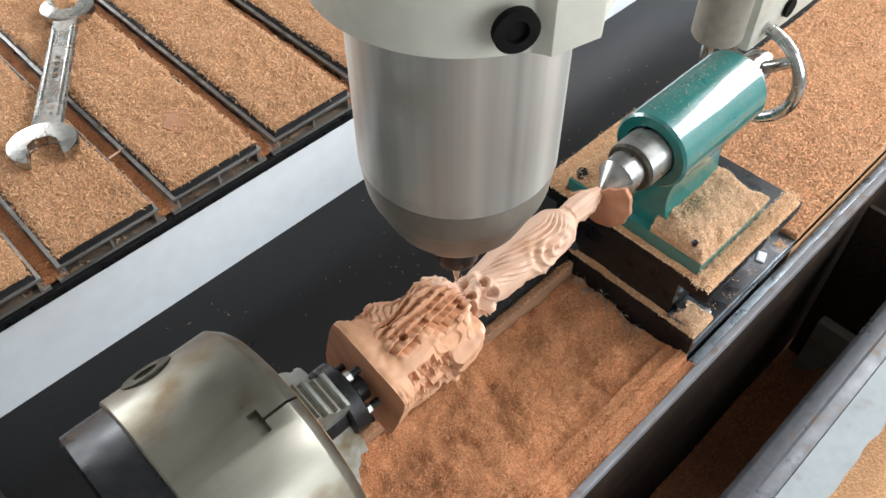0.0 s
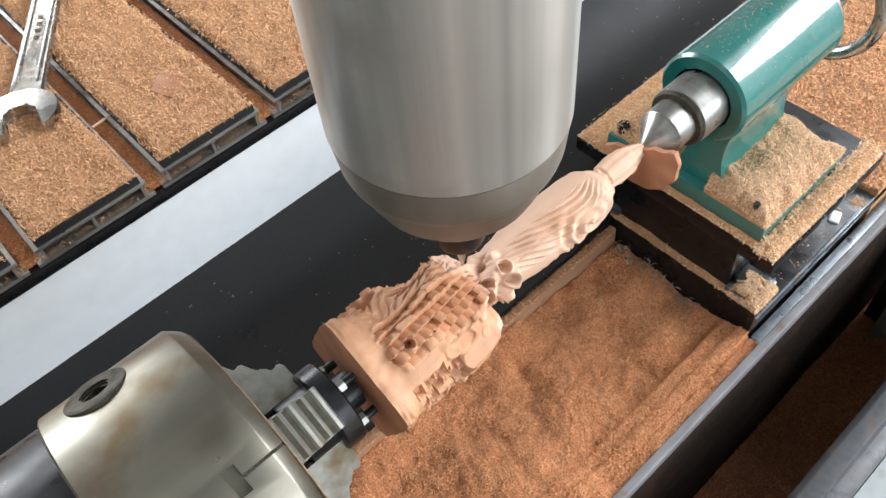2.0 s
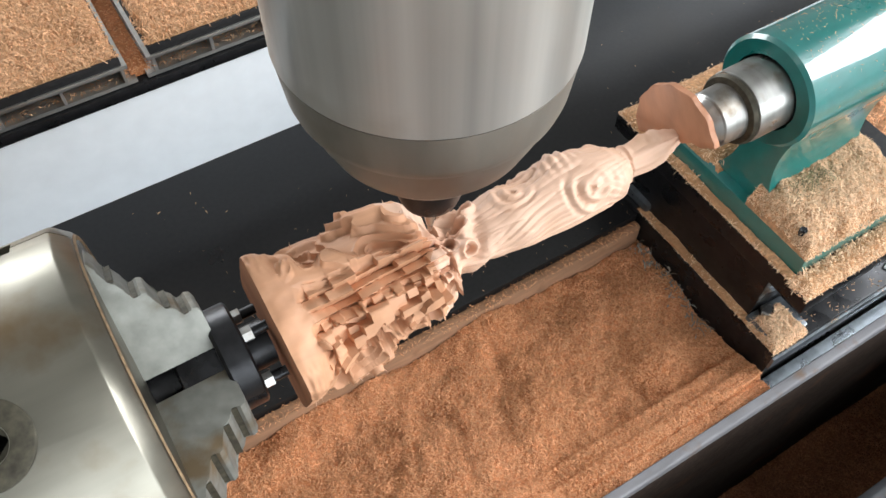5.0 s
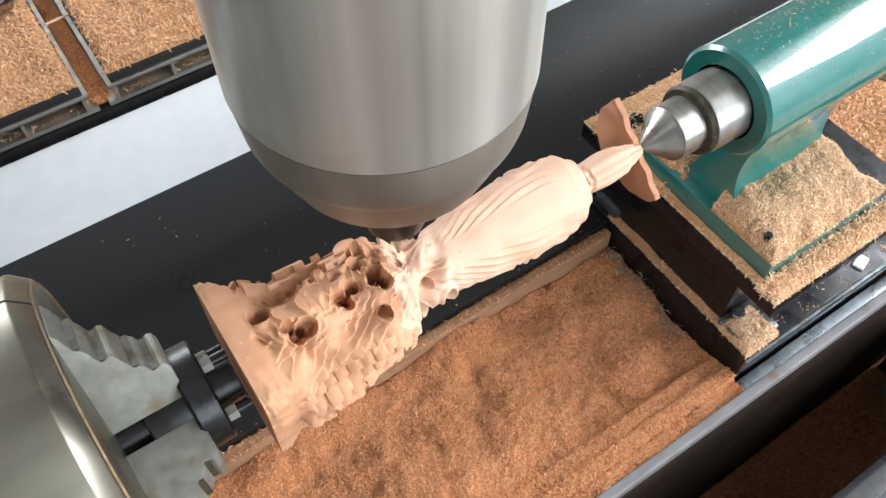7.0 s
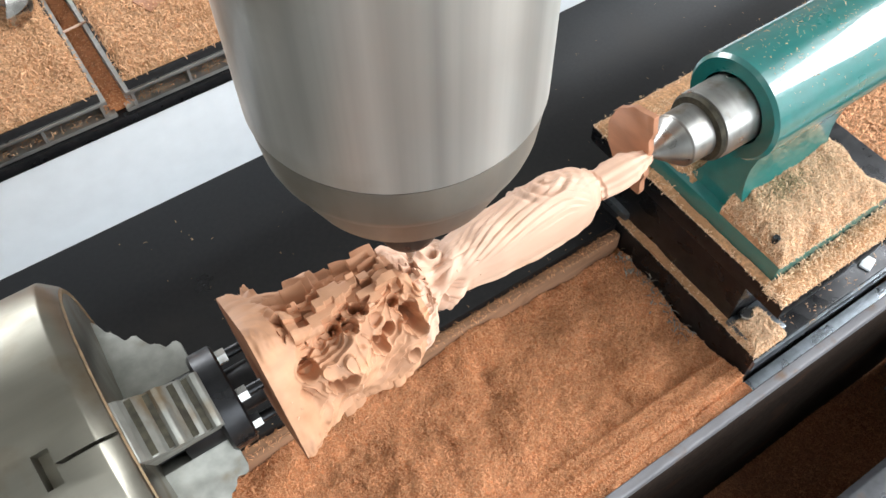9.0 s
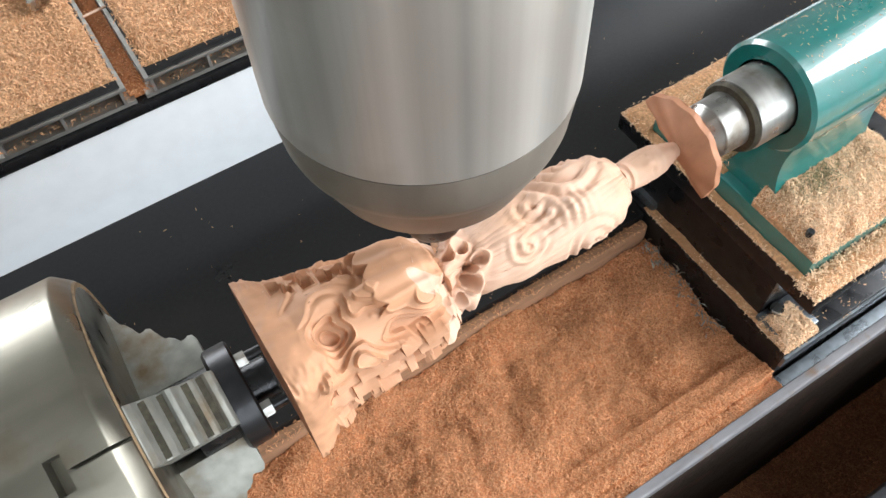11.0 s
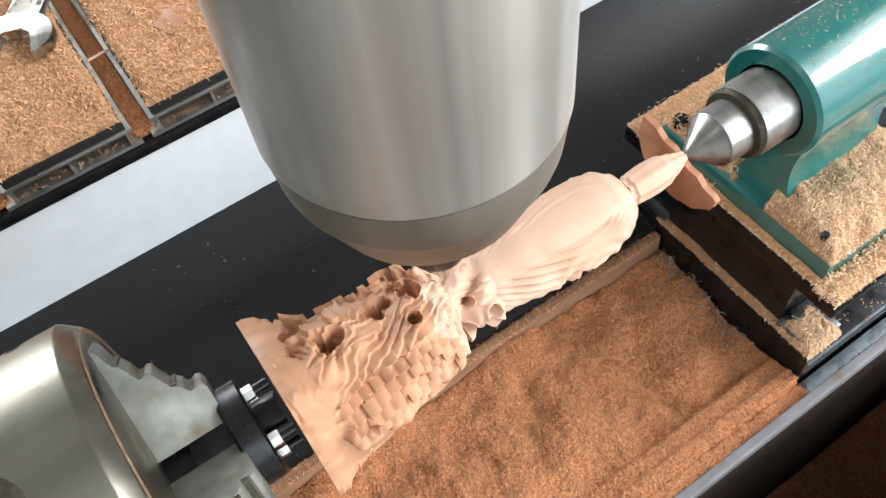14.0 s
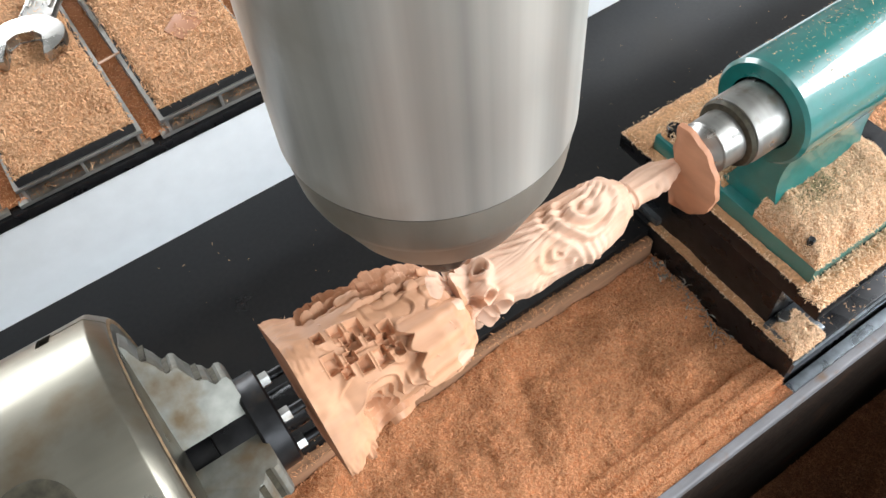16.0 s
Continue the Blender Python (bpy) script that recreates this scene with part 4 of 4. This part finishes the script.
# ---- cutting spindle ----
spindle = empty("cutting_spindle", "brushed steel router spindle with a dull steel nose", "router spindle")
SR = 0.0497
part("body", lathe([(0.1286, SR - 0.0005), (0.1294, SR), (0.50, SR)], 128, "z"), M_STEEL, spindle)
part("nose_band", lathe([(0.1060, 0.0440), (0.1085, 0.0465), (0.1120, 0.0475), (0.1285, SR - 0.0003)], 128, "z"), M_NOSE, spindle)
part("nose", lathe([(0.0745, 0.0200), (0.0750, 0.0262), (0.0775, 0.0300), (0.0830, 0.0335), (0.0870, 0.0350), (0.0873, 0.0372), (0.0960, 0.0410), (0.1059, 0.0440)], 128, "z"), M_NOSE, spindle)
part("seam", lathe([(0.0868, 0.0349), (0.0871, 0.0366), (0.0874, 0.0373)], 128, "z", close=False), M_CHROME, spindle)
part("collet_nut", lathe([(0.0420, 0.0090), (0.0440, 0.0118), (0.0470, 0.0128), (0.0640, 0.0140), (0.0744, 0.0145)], 48, "z"), M_BLACKSTEEL, spindle, "black collet nut")
part("cutter", lathe([(0.0200, 0.0008), (0.0330, 0.0028), (0.0419, 0.0030)], 20, "z"), M_CHROME, spindle)

clamp = empty("spindle_clamp", "white clamp block round the router spindle", "spindle clamp")
ring = [(0.064 * math.cos(a), 0.064 * math.sin(a)) for a in np.linspace(math.pi * 0.72, math.pi * 1.38, 30)]
part("block", prism(ring + [(-0.022, -0.068), (0.000, -0.073), (0.012, -0.064), (0.060, -0.050), (0.075, 0.02), (0.075, 0.09), (-0.05, 0.09)], 0.2295, 0.33, "z", 0.0012), M_CREAM, clamp)
part("bolt", lathe([(-0.002, 0.0085), (0.0012, 0.0085), (0.0013, 0.0045), (-0.001, 0.0045)], 24, "x"), M_DARK, clamp).matrix_basis = pose(-0.0345, -0.0615, 0.2440, 0, 0, -117)

post = empty("probe_post", "grey dusty cylindrical post on a cream bracket", "bracket")
part("post", lathe([(0.068, 0.0165), (0.07, 0.018), (0.30, 0.018)], 40, "z", m=pose(0.262, 0.004, 0)), M_BEIGE, post)
arm = part("bracket", box(0.315, 0.42, 0.0, 0.04, 0.026, 0.30, 0.004), M_CREAM, post)
part("bolt", lathe([(0, 0.0075), (0.003, 0.0075)], 24, "x"), M_DARK, arm).matrix_basis = pose(0.3623, -0.0005, 0.046, 0, 0, -90)

# ---- loose things on the table ----
PAD_Z = -0.0525


def jaw_outline(cx, cy, width, mouth, heading):
    """Open spanner jaw: a rounded head with a mouth cut into it."""
    pts = []
    for a in np.linspace(35, 325, 26):
        pts.append((0.5 * width * math.cos(radians(a)), 0.56 * width * math.sin(radians(a))))
    pts += [(0.42 * width, -0.5 * mouth), (-0.02 * width, -0.5 * mouth), (-0.14 * width, -0.25 * mouth), (-0.14 * width, 0.25 * mouth), (-0.02 * width, 0.5 * mouth), (0.42 * width, 0.5 * mouth)]
    c, s_ = math.cos(heading), math.sin(heading)
    return [(cx + c * x - s_ * y, cy + s_ * x + c * y) for x, y in pts]


spanner = empty("spanner", "worn chrome open-ended spanner lying on sawdust", "spanner", pose(-0.1025, 0.378, PAD_Z + 0.002, 1.5, 0, 56.6))
part("jaw", prism(jaw_outline(0, 0, 0.050, 0.026, math.pi + 0.26), 0, 0.0085, "z", 0.0012), M_CHROME, spanner)
part("jaw", prism(jaw_outline(0.2, 0, 0.045, 0.023, 0.26), 0, 0.008, "z", 0.0012), M_CHROME, spanner)
shank = part("shank", prism([(0.018, -0.0135), (0.03, -0.0105), (0.17, -0.0095), (0.185, -0.0125), (0.185, 0.0125), (0.17, 0.0095), (0.03, 0.0105), (0.018, 0.0135)], 0.0008, 0.0068, "z", 0.0012), M_CHROME, spanner)
part("rib", box(0.035, 0.165, -0.0090, -0.0068, 0.0066, 0.0080, 0.0006), M_CHROME, shank)
part("rib", box(0.035, 0.165, 0.0068, 0.0090, 0.0066, 0.0080, 0.0006), M_CHROME, shank)
for k in range(4):
    part("stamped_bar", box(0.088 + k * 0.009, 0.0925 + k * 0.009, -0.0022, 0.0022, 0.00665, 0.0070), M_OILY, shank, "unreadable stamped mark")



def spanner_spot(rng, n):
    u, v = rng.uniform(-0.02, 0.2, n), rng.normal(0, 0.006, n)
    c, q = math.cos(radians(56.6)), math.sin(radians(56.6))
    return np.stack([-0.1025 + c * u - q * v, 0.378 + q * u + c * v, np.full(n, PAD_Z + 0.0108)], 1)


shreds("spanner_flecks", 350, spanner_spot, 0.0017, M_CHIP, "wood flecks on the spanner", "sawdust", 43, 0.1)
thing("wood_flake", prism([(-0.014, -0.009), (0.010, -0.012), (0.015, 0.002), (0.004, 0.011), (-0.012, 0.008)], 0, 0.0012, "z", 0.0004, m=pose(-0.004, 0.334, PAD_Z - 0.0002, 3, -2, 30)), M_ENDWOOD, "thin reddish wood flake on a table pad", "wood flake")
thing("wood_splinter", box(-0.013, 0.013, -0.0008, 0.0008, 0, 0.0012, 0.0003, m=pose(-0.057, 0.344, PAD_Z - 0.008, 0, 12, 22)), M_WOOD, "pale wood splinter across a table slot", "splinter")
thing("white_block", box(-0.006, 0.006, -0.004, 0.004, 0, 0.006, 0.001, m=pose(0.327, -0.0695, -0.1735, 0, 0, 18)), M_WHITE, "small white plastic scrap by the rail", "scrap")

# rusty clamp plate on the table's far pad
clamp_plate = empty("hold_down_clamp", "grey drilled steel hold-down plate on the table", "clamp plate", pose(-0.184, 0.364, PAD_Z, 0, 0, 35))
part("plate", box(-0.03, 0.03, -0.02, 0.02, 0.0, 0.006, 0.001), M_ALU, clamp_plate)
# black discs on the plate stand in for the shade of drilled holes
for px in (-0.015, 0.015):
    part("hole", lathe([(0.0057, 0.0055), (0.0064, 0.0055)], 20, "z", m=pose(px, 0, 0)), M_DARK, clamp_plate)

# ---- what moves ----


def motions():
    turns = [(0, 46), (0.5, 78), (1.0, 103.5), (1.2, 108), (1.5, 91), (2.0, 57.5), (2.5, 27.5), (3.0, -9), (3.5, -39), (4.0, -75), (4.5, -101), (5.0, -126), (5.6, -162),
             (6.4, -206), (7.0, -232), (7.3, -240), (7.55, -246), (8.0, -221), (8.5, -197), (9.0, -187), (9.5, -157), (10.1, -120), (10.7, -84), (11.3, -48), (12.0, -8),
             (12.5, 30), (13.0, 62), (13.5, 84), (14.0, 103), (14.2, 106), (14.5, 94), (15.0, 62), (15.5, 27), (16.0, -10)]
    turn = [(t, pose(0, 0, 0, a, 0, 0)) for t, a in turns]
    for ob in (chuck, mandrel, carving, centre):
        walk(ob, turn)
    lift = [(0, 0.006), (0.5, 0.012), (1.0, 0.010), (1.5, 0.006), (2.0, 0.006), (3.0, 0.008), (4.0, 0.0105), (4.5, 0.0125), (5.0, 0.0015), (7.5, 0.0035), (8.0, 0.0), (8.5, 0.007), (9.0, 0.003), (9.5, 0.006),
            (12.0, 0.0), (12.5, -0.005), (13.0, -0.004), (13.5, 0.002), (14.0, 0.003), (14.5, 0.0), (15.0, 0.003), (15.5, 0.0005), (16.0, 0.003)]
    drift = [0.0005, -0.001, -0.001, -0.001, -0.002, -0.0065, -0.0050, -0.006, -0.0005, 0.003, 0.0, 0.0015, 0.001, 0.004, 0.003, 0.004, 0.003, 0.004, 0.004, 0.004, 0.0035, 0.0, 0.001]
    walk(spindle, [(t, pose(x, 0, z)) for (t, z), x in zip(lift, drift)])
    walk(clamp, [(t, pose(x, 0, z)) for (t, z), x in zip(lift, drift)])


motions()
